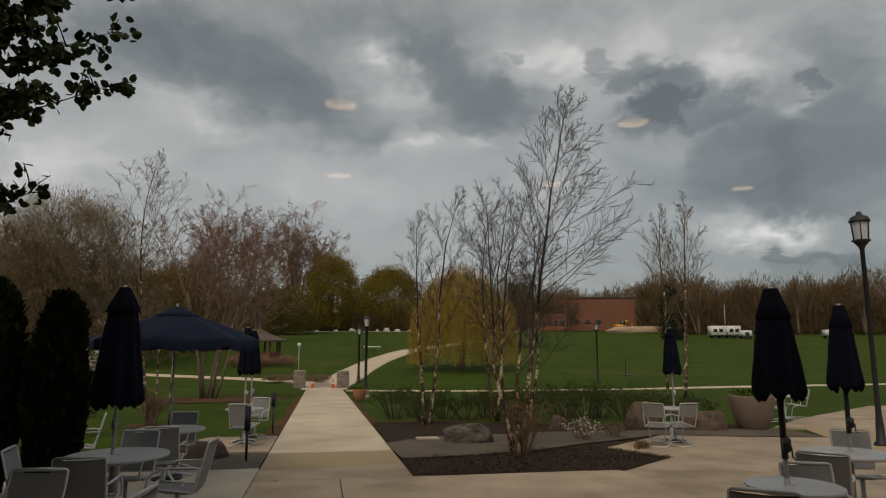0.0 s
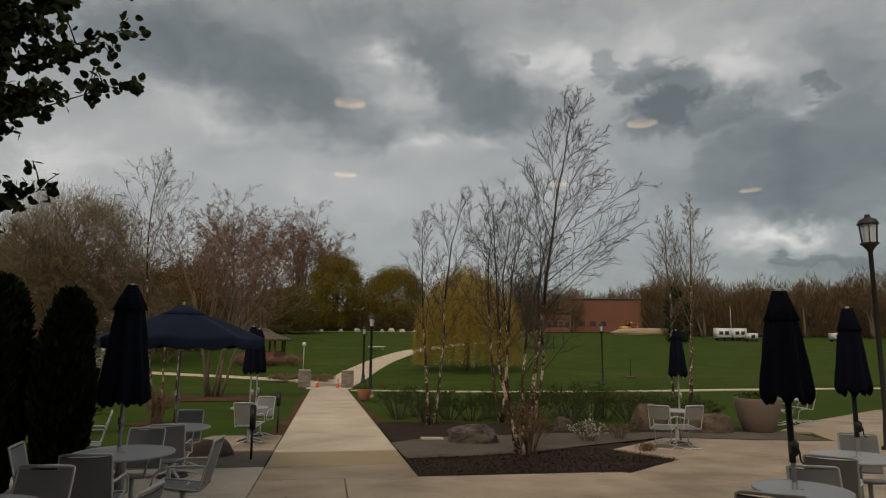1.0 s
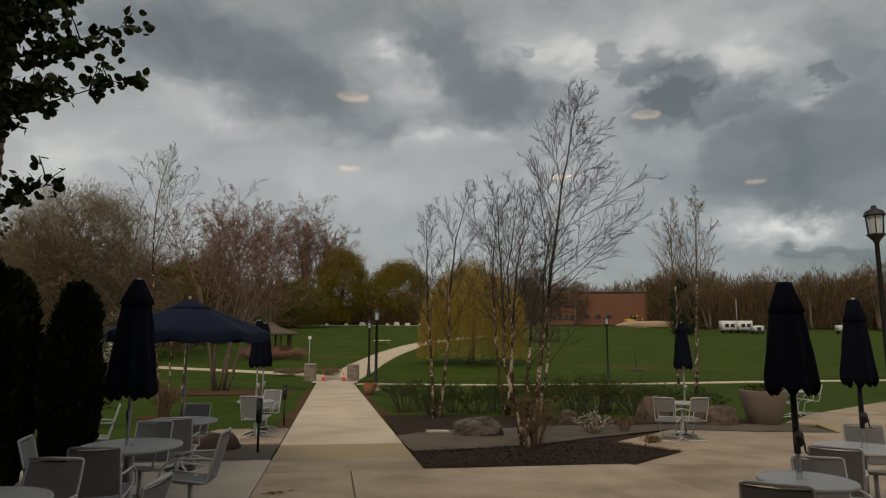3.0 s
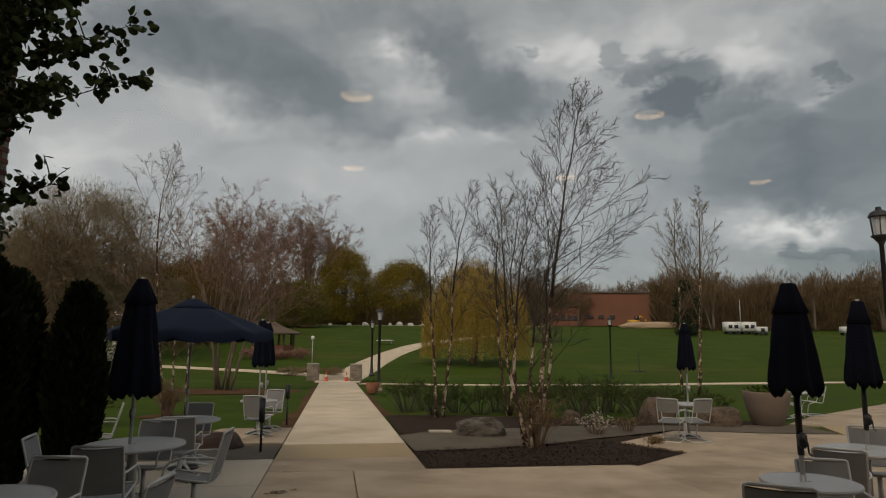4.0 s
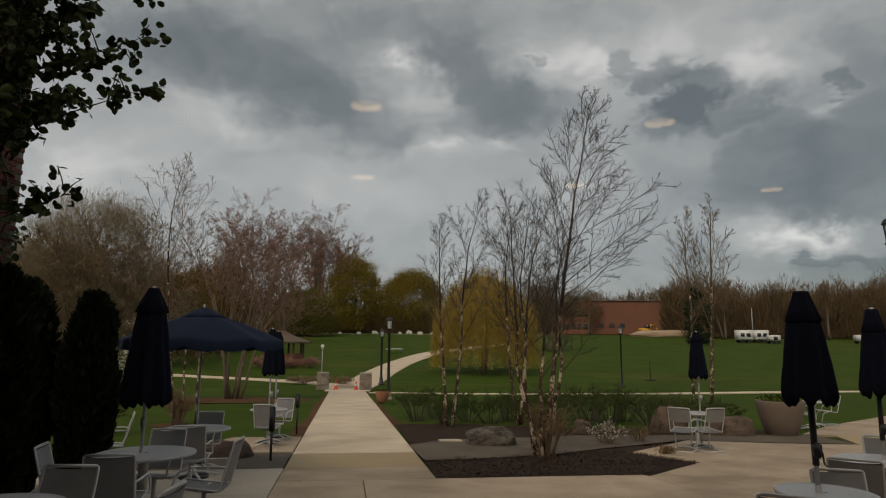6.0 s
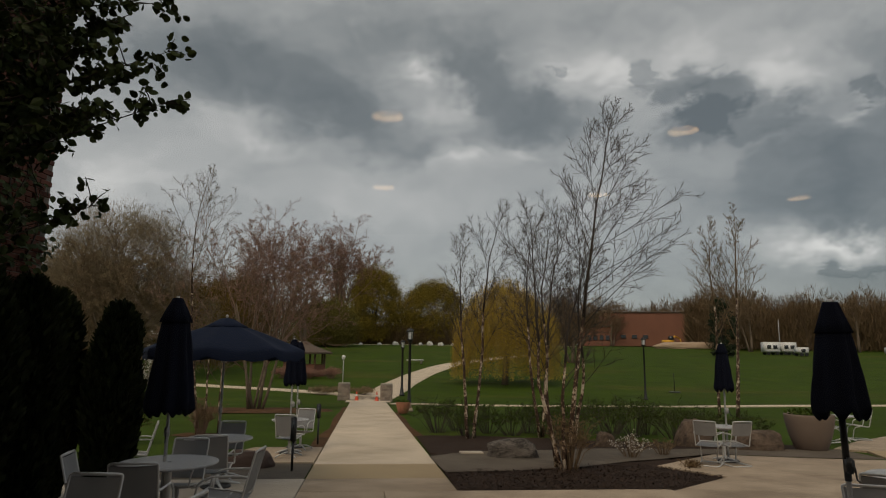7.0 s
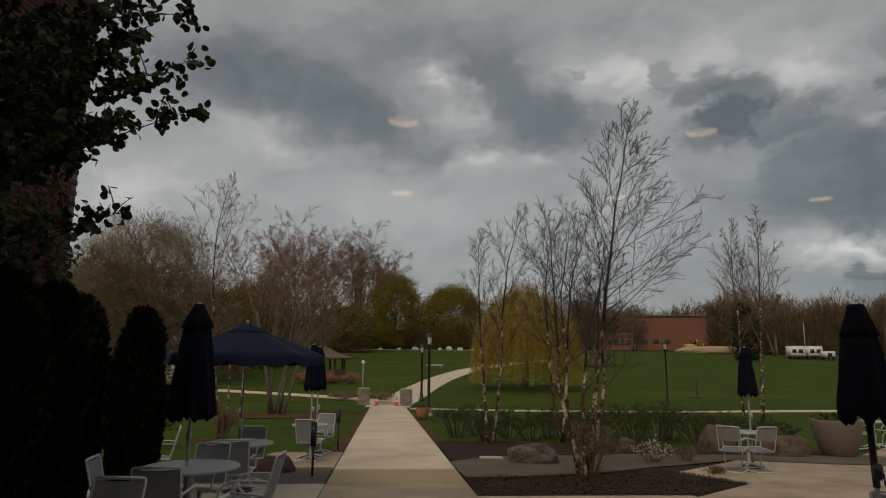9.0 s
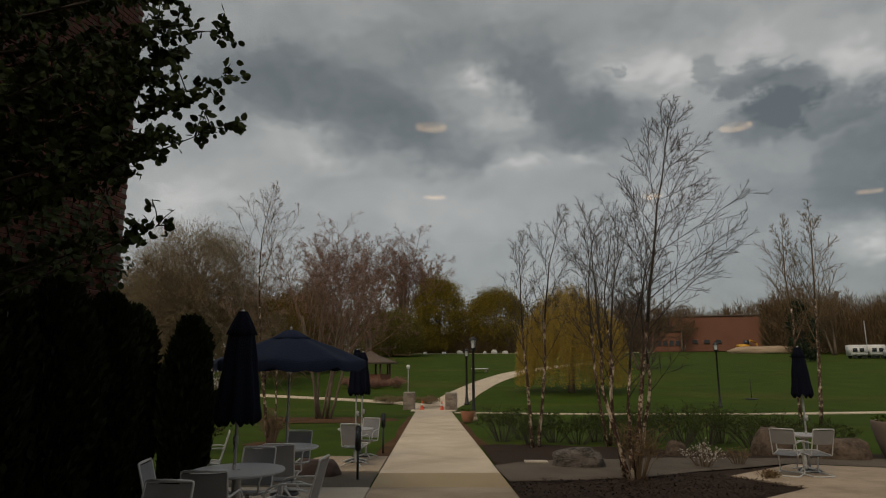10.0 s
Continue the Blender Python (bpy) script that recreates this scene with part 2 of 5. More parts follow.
M_BIRCH = surface("birch_bark", (0.24, 0.165, 0.112), (0.045, 0.028, 0.02), 6.0, 22, 0.85, bump=0.7, depth=0.012, spread=0.13, stretch=(1, 1, 0.8), gloss=0.2)
for n_ in M_BIRCH.node_tree.nodes:
    if n_.type == "VALTORGB":
        for e_, p_, c_ in zip(n_.color_ramp.elements, (0.485, 0.525, 0.58), ((0.05, 0.03, 0.021, 1), (0.19, 0.125, 0.085, 1), (0.52, 0.43, 0.34, 1))):
            e_.position, e_.color = p_, c_
M_BARKD = surface("dark_bark", (0.062, 0.047, 0.038), (0.032, 0.025, 0.021), 7, 40, 0.9, bump=0.5, depth=0.008)
M_BARKG = surface("grey_bark", (0.20, 0.155, 0.115), (0.10, 0.076, 0.058), 6, 40, 0.9, bump=0.5, depth=0.008, gloss=0.1)
M_TWIGT = surface("tan_twig", (0.20, 0.14, 0.088), (0.12, 0.085, 0.055), 2, 9, 0.9, bump=0.0, gloss=0.1)
M_TWIGR = surface("reddish_twig", (0.27, 0.175, 0.135), (0.16, 0.10, 0.078), 2, 9, 0.9, bump=0.0, gloss=0.1)
L_BUD = leafy("birch_buds", (0.10, 0.075, 0.040), (0.14, 0.12, 0.045), (0.10, 0.12, 0.04))
L_RED = leafy("pink_buds", (0.24, 0.125, 0.105), (0.33, 0.18, 0.15), (0.27, 0.18, 0.115), sheen=0.05)
L_TAN = leafy("tan_buds", (0.17, 0.125, 0.075), (0.24, 0.18, 0.105), (0.19, 0.15, 0.08))
L_HAZE = leafy("pale_twig_haze", (0.20, 0.155, 0.10), (0.29, 0.23, 0.155), (0.24, 0.195, 0.125), sheen=0.05)
L_THICKET = leafy("thicket_twigs", (0.092, 0.061, 0.034), (0.160, 0.108, 0.062), (0.125, 0.090, 0.045), sheen=0.05)
L_BRN = leafy("brown_buds", (0.12, 0.080, 0.046), (0.19, 0.13, 0.076), (0.15, 0.108, 0.050), sheen=0.05)
L_OLIVE = leafy("olive_leaves", (0.14, 0.105, 0.020), (0.22, 0.165, 0.028), (0.18, 0.145, 0.028), sheen=0.05)
L_OLIVEG = leafy("dull_olive_leaves", (0.095, 0.085, 0.022), (0.15, 0.13, 0.034), (0.125, 0.115, 0.032), sheen=0.05)
L_OLIVEB = leafy("brown_olive_leaves", (0.10, 0.066, 0.018), (0.15, 0.098, 0.024), (0.125, 0.088, 0.024), sheen=0.05)
L_WILLOW = leafy("yellow_willow_leaves", (0.29, 0.200, 0.036), (0.43, 0.300, 0.048), (0.36, 0.256, 0.045), sheen=0.05)
L_GREEN = leafy("fresh_green_leaves", (0.030, 0.055, 0.007), (0.046, 0.080, 0.011), (0.066, 0.078, 0.014), sheen=0.1)
L_DARK = leafy("dark_summer_leaves", (0.026, 0.038, 0.012), (0.038, 0.056, 0.016), (0.055, 0.076, 0.02))
L_IVY = leafy("ivy_leaves", (0.018, 0.026, 0.010), (0.032, 0.044, 0.014), (0.050, 0.064, 0.020))
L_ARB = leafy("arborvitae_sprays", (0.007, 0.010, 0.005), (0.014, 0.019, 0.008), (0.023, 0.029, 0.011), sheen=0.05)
L_BLOS = leafy("white_blossom", (0.46, 0.42, 0.38), (0.6, 0.56, 0.52), (0.40, 0.38, 0.30))
L_CHIP = leafy("bark_chip_browns", (0.030, 0.0195, 0.0145), (0.042, 0.027, 0.020), (0.060, 0.040, 0.029), sheen=0.1)
L_EVER = leafy("evergreen_needles", (0.016, 0.026, 0.014), (0.026, 0.038, 0.018), (0.034, 0.046, 0.022))

M_ROOM = surface("dim_room_paint", (0.10, 0.095, 0.09), (0.08, 0.076, 0.072), 2, 30, 0.9, bump=0.05)


def pane_glass():
    m = bpy.data.materials.new("window_glass")
    m.use_nodes = True
    nt = m.node_tree
    nt.nodes.clear()
    o = nt.nodes.new("ShaderNodeOutputMaterial")
    mix = nt.nodes.new("ShaderNodeMixShader")
    mix.inputs[0].default_value = 0.035
    clear = nt.nodes.new("ShaderNodeBsdfTransparent")
    clear.inputs[0].default_value = (0.97, 0.975, 0.97, 1)
    mirror = nt.nodes.new("ShaderNodeBsdfGlossy")
    mirror.inputs["Roughness"].default_value = 0.0
    nt.links.new(clear.outputs[0], mix.inputs[1])
    nt.links.new(mirror.outputs[0], mix.inputs[2])
    nt.links.new(mix.outputs[0], o.inputs[0])
    return m


def glowing(name, colour, strength):
    m = bpy.data.materials.new(name)
    m.use_nodes = True
    b = m.node_tree.nodes["Principled BSDF"]
    b.inputs["Base Color"].default_value = (*colour, 1)
    b.inputs["Emission Color"].default_value = (*colour, 1)
    b.inputs["Emission Strength"].default_value = strength
    return m


M_PANE = pane_glass()
M_WARM = glowing("warm_lamp_glow", (1.0, 0.72, 0.40), 2.6)
M_WARMD = glowing("dim_lamp_glow", (1.0, 0.80, 0.55), 0.35)


# ---- mesh helpers ----
def gz(y):
    """Height of the lawn and paving: a slight fall away from the house, then a long rise."""
    return float(np.interp(y, (-60, 0, 44, 52, 60, 80, 100, 140, 180, 260, 600, 2500),
                           (1.8, 0, -1.32, -1.35, -1.2, -0.3, 0.9, 3.0, 5.0, 7.5, 14, 20)))


def thing(name, label, category, x=0.0, y=0.0, z=0.0, rz=0.0, group="", kind=""):
    ob = new(name)
    ob.matrix_basis = pose(x, y, z, 0, 0, rz)
    ob.empty_display_size = 0.1
    return tagged(ob, label, category, group, kind)


def mesh_ob(name, mesh, mat, parent=None, label=""):
    ob = new(name, mesh)
    if mat is not None:
        mesh.materials.append(mat)
    if parent is not None:
        ob.parent = parent
    if label:
        ob["label"] = label
    return ob


def part(name, bm, mat, parent=None, label="", smooth=True):
    me = bpy.data.meshes.new(name)
    bm.to_mesh(me)
    bm.free()
    if smooth:
        me.polygons.foreach_set("use_smooth", [True] * len(me.polygons))
    return mesh_ob(name, me, mat, parent, label)


def pydata(name, verts, faces, mat, parent=None, label="", smooth=False):
    me = bpy.data.meshes.new(name)
    me.from_pydata(verts, [], faces)
    if smooth:
        me.polygons.foreach_set("use_smooth", [True] * len(me.polygons))
    me.update()
    return mesh_ob(name, me, mat, parent, label)


def box_bm(sx, sy, sz, bevel=0.01, m=None, segs=2):
    bm = bmesh.new()
    bmesh.ops.create_cube(bm, size=1)
    bmesh.ops.scale(bm, vec=(sx, sy, sz), verts=bm.verts)
    if bevel:
        bmesh.ops.bevel(bm, geom=list(bm.edges), offset=bevel, segments=segs, affect="EDGES", clamp_overlap=True)
    if m is not None:
        bmesh.ops.transform(bm, matrix=m, verts=bm.verts)
    return bm


def lathe(profile, n=32, wave=None):
    """A turned shape from (radius, height) pairs; wave(angle, k) scales the radius."""
    verts, faces = [], []
    for k, (r, z) in enumerate(profile):
        for i in range(n):
            a = 2 * math.pi * i / n
            q = r * (wave(a, k) if wave else 1)
            verts.append((q * math.cos(a), q * math.sin(a), z))
    for k in range(len(profile) - 1):
        for i in range(n):
            j = (i + 1) % n
            faces.append((k * n + i, k * n + j, (k + 1) * n + j, (k + 1) * n + i))
    return verts, faces


def tube_data(points, radii, n=6, closed=False):
    """A swept tube along points with a radius each."""
    pts = [Vector(p) for p in points]
    verts, faces = [], []
    side = None
    for i, p in enumerate(pts):
        a = pts[max(i - 1, 0)] if not closed else pts[i - 1]
        b = pts[min(i + 1, len(pts) - 1)] if not closed else pts[(i + 1) % len(pts)]
        d = (b - a).normalized()
        if side is None:
            side = d.orthogonal().normalized()
        side = (side - d * side.dot(d))
        side = side.normalized() if side.length > 1e-6 else d.orthogonal().normalized()
        up_ = d.cross(side)
        r = radii[i] if isinstance(radii, (list, tuple)) else radii
        for k in range(n):
            a_ = 2 * math.pi * k / n
            verts.append(tuple(p + (side * math.cos(a_) + up_ * math.sin(a_)) * r))
    rings = len(pts)
    for i in range(rings if closed else rings - 1):
        for k in range(n):
            j, l = (i + 1) % rings, (k + 1) % n
            faces.append((i * n + k, i * n + l, j * n + l, j * n + k))
    if not closed:
        faces.append(tuple(range(n))[::-1])
        faces.append(tuple((rings - 1) * n + k for k in range(n)))
    return verts, faces


def tube(name, points, radii, mat, parent=None, n=8, closed=False, label=""):
    v, f = tube_data(points, radii, n, closed)
    return pydata(name, v, f, mat, parent, label, smooth=True)


def rounded(points, r=0.06, k=4):
    """A polyline with its inner corners rounded."""
    pts = [Vector(p) for p in points]
    res = [pts[0]]
    for a, b, c in zip(pts, pts[1:], pts[2:]):
        u, w = (a - b), (c - b)
        q = min(r, u.length * 0.45, w.length * 0.45)
        s, e = b + u.normalized() * q, b + w.normalized() * q
        for i in range(k + 1):
            t = i / k
            res.append(s * (1 - t) ** 2 + b * 2 * t * (1 - t) + e * t * t)
    res.append(pts[-1])
    return res


class Soup:
    """Collects many small pieces for one mesh."""
    def __init__(self):
        self.v, self.f = [], []

    def add(self, verts, faces):
        o = len(self.v)
        self.v.extend(verts)
        self.f.extend(tuple(i + o for i in q) for q in faces)

    def make(self, name, mat, parent=None, label="", smooth=False):
        return pydata(name, self.v, self.f, mat, parent, label, smooth)


def slab(name, pts, mat, parent=None, top=0.0, thick=0.12, label="", inset=0.0):
    """A paving piece on the ground plane, with a thickness and a worn edge."""
    bm = bmesh.new()
    c = sum((Vector((x, y, 0)) for x, y in pts), Vector()) / len(pts)
    ring = []
    for x, y in pts:
        d = Vector((x, y, 0)) - c
        d = d * (1 - inset / max(d.length, 0.01))
        ring.append((c.x + d.x, c.y + d.y))
    vs = [bm.verts.new((x, y, gz(y) + top)) for x, y in ring]
    f = bm.faces.new(vs)
    f.normal_update()
    if f.normal.z < 0:
        f.normal_flip()
    ex = bmesh.ops.extrude_face_region(bm, geom=[f])
    low = [v for v in ex["geom"] if isinstance(v, bmesh.types.BMVert)]
    for v in low:
        v.co.z -= thick
    bmesh.ops.recalc_face_normals(bm, faces=bm.faces)
    edges = [e for e in bm.edges if all(v in vs for v in e.verts)]
    bmesh.ops.bevel(bm, geom=edges, offset=0.008, segments=1, affect="EDGES")
    return part(name, bm, mat, parent, label, smooth=False)


def ribbon(name, line, width, mat, top=0.02, thick=0.1, step=2.0):
    """A strip of paving that follows the lie of the land."""
    pts = []
    for a, b in zip(line, line[1:]):
        n = max(1, int(math.dist(a, b) / step))
        pts += [(a[0] + (b[0] - a[0]) * i / n, a[1] + (b[1] - a[1]) * i / n) for i in range(n)]
    pts.append(line[-1])
    for _ in range(3):
        pts = [pts[0]] + [tuple((p[i] + 2 * q[i] + r[i]) / 4 for i in (0, 1)) for p, q, r in zip(pts, pts[1:], pts[2:])] + [pts[-1]]
    verts, faces = [], []
    for i, p in enumerate(pts):
        a, b = pts[max(0, i - 1)], pts[min(len(pts) - 1, i + 1)]
        d = Vector((b[0] - a[0], b[1] - a[1])).normalized()
        nx, ny = -d.y, d.x
        for s, dz in ((-1, -thick), (-1, 0), (1, 0), (1, -thick)):
            x, y = p[0] + nx * s * width / 2, p[1] + ny * s * width / 2
            verts.append((x, y, gz(y) + top + dz))
    for i in range(len(pts) - 1):
        for k in range(3):
            faces.append((i * 4 + k, i * 4 + k + 1, i * 4 + k + 5, i * 4 + k + 4))
    return pydata(name, verts, [q[::-1] for q in faces], mat)


# ---- ground, paving and beds ----
def build_ground():
    xs = np.concatenate([np.linspace(-1500, -140, 12), np.linspace(-120, 120, 61), np.linspace(140, 1500, 12)])
    ys = np.concatenate([np.linspace(-40, 60, 51), np.linspace(64, 300, 60), np.linspace(330, 2400, 20)])
    verts = [(float(x), float(y), gz(y) - 0.05 + 0.03 * noise.noise((x * 0.2, y * 0.2, 0)) * (1 if y > 24 else 0.3)) for y in ys for x in xs]
    n = len(xs)
    faces = [(j * n + i, j * n + i + 1, (j + 1) * n + i + 1, (j + 1) * n + i) for j in range(len(ys) - 1) for i in range(n - 1)]
    ob = pydata("ground", verts, faces, M_GRASS, smooth=True)
    tagged(ob, "open green spring lawn rising gently to a road", "lawn", kind="structure")


build_ground()

K = Vector((-0.43, 10.07))
VD = Vector((-0.185, 0.983)).normalized()
UD = Vector((VD.y, -VD.x))


def uv(u, v):
    p = K + UD * u + VD * v
    return (p.x, p.y)


def build_paving():
    pave = tagged(new("pavement"), "pale concrete patio and straight walkway in large slabs", "pavement", kind="structure")
    pave.empty_display_size = 0.1
    g = 0.006
    # straight walkway, slab by slab
    v = -0.02
    lengths = [1.22, 1.78] + [3.0] * 11
    for i, L in enumerate(lengths):
        mat = M_TAN if i == 1 else (M_CONC if i == 0 else M_PATH)
        slab("walkway_slab", [uv(-2.39 + g, v + g), uv(-0.005, v + g), uv(-0.005, v + L - g), uv(-2.39 + g, v + L - g)], mat, pave)
        v += L
    # patio in front of the house
    for u0, u1, v0, v1, m in ((-2.39, -1.12, -5.0, -0.02, M_CONC), (-1.12, 3.38, -2.6, -0.02, M_CONC), (-1.12, 3.38, -10.3, -2.6, M_CONC),
                              (-2.39, -1.12, -10.2, -5.0, M_CONC),
                              (3.38, 8.2, -11.0, -4.0, M_CONC), (8.2, 14.0, -11.0, -4.0, M_CONC),
                              (-4.6, -2.39, 1.2 - 2.2, 1.2, M_GREYC), (-7.4, -4.6, 1.2 - 2.2, 1.2, M_GREYC),
                              (-4.6, -2.39, -5.2, -1.0, M_GREYC), (-7.4, -4.6, -5.2, -1.0, M_GREYC),
                              (-4.6, -2.39, -9.2, -5.2, M_GREYC), (-7.4, -4.6, -9.2, -5.2, M_GREYC)):
        slab("patio_slab", [uv(u0 + g, v0 + g), uv(u1 - g, v0 + g), uv(u1 - g, v1 - g), uv(u0 + g, v1 - g)], m, pave)
    a, b, c, d = (2.90, 10.49), (4.33, 12.14), (3.41, 13.44), (5.26, 15.67)
    e0 = uv(3.38, -4.0)
    slab("patio_slab", [e0, uv(8.2, -4.0), (8.9, 13.2), b, a], M_CONC, pave)
    slab("patio_slab", [(4.345, 12.14), (8.89, 13.22), (9.0, 15.2), (7.1, 15.3), (5.26, 15.67), (3.42, 13.44)], M_CONC, pave)
    slab("patio_slab", [uv(8.2 + g, -4.0 + g), uv(14, -4.0 + g), (16.0, 14.6), (8.915, 13.2)], M_CONC, pave)
    slab("tan_band_slab", [(8.92, 13.22), (16.0, 14.62), (17.5, 18.2), (9.6, 17.2), (9.02, 15.2)], M_TAN, pave)
    slab("patio_slab", [(9.62, 17.22), (17.5, 18.22), (22.0, 27.5), (17.3, 26.2), (10.98, 20.07), (9.0, 17.6)], M_CONC, pave)
    # pad beside the walkway
    slab("patio_slab", [uv(-4.7, 3.3), uv(-2.41, 3.3), uv(-2.41, 6.0), uv(-4.0, 6.0)], M_CONC, pave)


build_paving()


def rough_bed(name, outline, mat, label, category, top, amp, step=0.16, fx=2.2):
    """A loose bed: a fine grid cut to its outline, heaped unevenly."""
    xs, ys = [p[0] for p in outline], [p[1] for p in outline]

    def inside(x, y):
        hit = False
        for (x0, y0), (x1, y1) in zip(outline, outline[1:] + outline[:1]):
            if (y0 > y) != (y1 > y) and x < (x1 - x0) * (y - y0) / (y1 - y0) + x0:
                hit = not hit
        return hit
    bm = bmesh.new()
    vs = [bm.verts.new((x, y, 0)) for x, y in outline]
    f = bm.faces.new(vs)
    f.normal_update()
    if f.normal.z < 0:
        f.normal_flip()
    for axis, lo, hi in ((0, min(xs), max(xs)), (1, min(ys), max(ys))):
        for k in range(1, int((hi - lo) / step)):
            co = [0, 0, 0]
            co[axis] = lo + k * step
            no = [0, 0, 0]
            no[axis] = 1
            bmesh.ops.bisect_plane(bm, geom=list(bm.verts) + list(bm.edges) + list(bm.faces), plane_co=co, plane_no=no)
    for v in bm.verts:
        h = noise.noise((v.co.x * fx, v.co.y * fx, 3)) + 0.6 * noise.noise((v.co.x * 7, v.co.y * 7, 5))
        edge = any(e.is_boundary for e in v.link_edges)
        v.co.z = gz(v.co.y) + top + (amp * h if not edge else -0.01)
    ob = part(name, bm, mat)
    return tagged(ob, label, category, kind="structure")


rough_bed("mulch_bed", [(-0.42, 10.09), (2.90, 10.51), (4.32, 12.14), (3.40, 13.43), (5.2, 15.75), (7.0, 16.0), (9.0, 17.7), (8.6, 18.6),
                        (5.4, 18.6), (3.0, 18.6), (-0.2, 19.6), (-2.05, 19.2)],
          M_MULCH, "dark brown bark mulch bed beside the walkway", "mulch bed", -0.015, 0.032)
rough_bed("gravel_path", [(-1.22, 14.1), (-0.72, 11.85), (0.6, 12.3), (1.9, 13.0), (2.9, 13.9), (3.9, 14.6), (5.3, 15.72), (7.08, 15.34), (8.97, 15.25), (9.0, 17.3),
                          (7.2, 17.0), (4.6, 16.6), (2.8, 16.4), (1.2, 15.7), (-0.4, 15.2)],
          M_GRAVEL, "grey gravel strip through the mulch bed", "gravel", 0.018, 0.005)
rough_bed("gravel_strip", [uv(-7.0, 1.22), uv(-2.42, 1.22), uv(-2.42, 3.28), uv(-7.0, 3.28)], M_GRAVEL, "grey gravel strip between concrete pads", "gravel", -0.012, 0.005)
rough_bed("mulch_edge", [uv(-2.75, 6.05), uv(-2.41, 6.05), uv(-2.41, 27), uv(-2.62, 27), uv(-2.7, 17), uv(-2.58, 12), uv(-2.8, 9)], M_MULCHR, "ragged bark edging along the walkway", "mulch bed", -0.03, 0.012, 0.25)
rough_bed("mulch_edge", [uv(0.02, 9.3), uv(0.35, 9.3), uv(0.2, 13), uv(0.28, 17), uv(0.15, 22), uv(0.02, 22)], M_MULCHR, "ragged bark edging along the walkway", "mulch bed", -0.03, 0.012, 0.25)
rough_bed("mulch_island", [(-14.5, 29.5), (-12.0, 28.6), (-8.8, 29.2), (-7.4, 31.4), (-8.2, 33.6), (-11, 34.2), (-15, 33)], M_MULCHR, "reddish bark mulch island under bare trees", "mulch bed", -0.02, 0.03, 0.4)
rough_bed("mulch_island", [(-9.0, 17.9), (-8.2, 17.6), (-7.5, 18.0), (-7.7, 18.9), (-8.9, 18.9)], M_MULCHR, "reddish bark mulch island under a birch clump", "mulch bed", -0.02, 0.03, 0.3)

def chips():
    rg = random.Random(8)
    s = Soup()
    for _ in range(15000):
        x, y = rg.uniform(-1.2, 4.8), rg.uniform(10.1, 15.4)
        if y < 10.15 + 0.126 * (x + 0.43) or x < -0.40 - 0.187 * (y - 10.07):
            continue
        if x > 2.9 and y < 10.6 + 1.15 * (x - 2.9):
            continue
        if y > 12.1 + 0.35 * (x + 0.7) + (0.25 if x > 2 else 0.0) and x < 3.2:
            continue
        if x > 3.25 and y > 13.4 - 1.4 * (x - 3.4) * (1 if x < 4.3 else 9):
            continue
        a = rg.uniform(0, 6.28)
        L, w = rg.uniform(0.012, 0.034), rg.uniform(0.005, 0.012)
        c, d = math.cos(a), math.sin(a)
        z = gz(y) + rg.uniform(-0.005, 0.022)
        t = rg.uniform(-0.015, 0.015)
        s.add([(x - c * L - d * w, y - d * L + c * w, z - t), (x - c * L + d * w, y - d * L - c * w, z - t), (x + c * L + d * w, y + d * L - c * w, z + t), (x + c * L - d * w, y + d * L + c * w, z + t + 0.006)], [(0, 1, 2, 3)])
    tagged(s.make("bark_chips", L_CHIP), "loose brown bark chips on the mulch bed", "bark chips", kind="stuff")


chips()

for nm, line, w, mat, lab in (
        ("cross_path", [(-6.0, 41.5), (0, 40.6), (10, 42.6), (20, 46.2), (36, 50), (70, 54)], 1.3, M_PATH, "narrow pale concrete path across the lawn"),
        ("left_path", [(-60, 72), (-44, 66), (-31, 62), (-20, 57.5), (-13.5, 54.0), (-9, 50.5), (-8.3, 46)], 2.0, M_PATH, "pale curving concrete path across the lawn"),
        ("branch_path", [(-8.4, 45.4), (-8.6, 53), (-8.7, 64), (-8.0, 80), (-5.6, 95), (1.6, 115), (12, 130)], 3.3, M_PATH, "pale concrete path winding up the lawn"),
        ("road", [(-160, 190), (-60, 194), (-18, 196), (30, 198)], 4.0, M_PATH, "pale far road along the top of the lawn")):
    tagged(ribbon(nm, line, w, mat, top=-0.005), lab, "path", kind="structure")
tagged(ribbon("pavement_edge", [uv(-1.2, 33.0), uv(-1.2, 36.0)], 3.0, M_PATH, top=0.0), "pale concrete apron at the end of the walkway", "path", kind="structure")


# ---- house wing with ivy ----
WX, WY = -5.27, 7.1


def build_wall():
    wall = part("wall_west", box_bm(0.40, 15.0, 9.6, 0.0, Matrix.Translation((WX - 0.2 - 0.012, WY - 7.5, 4.0))), M_MORTAR, smooth=False)
    tagged(wall, "red brick house wing partly covered in ivy", "wall", kind="structure")
    return wall


wall = build_wall()

LEAF = [(0, 0, 0), (0.26, 0.12, 0.03), (0.40, 0.42, 0.06), (0.28, 0.76, 0.04), (0, 1.0, -0.04), (-0.28, 0.76, 0.04), (-0.40, 0.42, 0.06), (-0.26, 0.12, 0.03)]
LEAF_F = [(0, 1, 2, 3, 4), (0, 4, 5, 6, 7)]


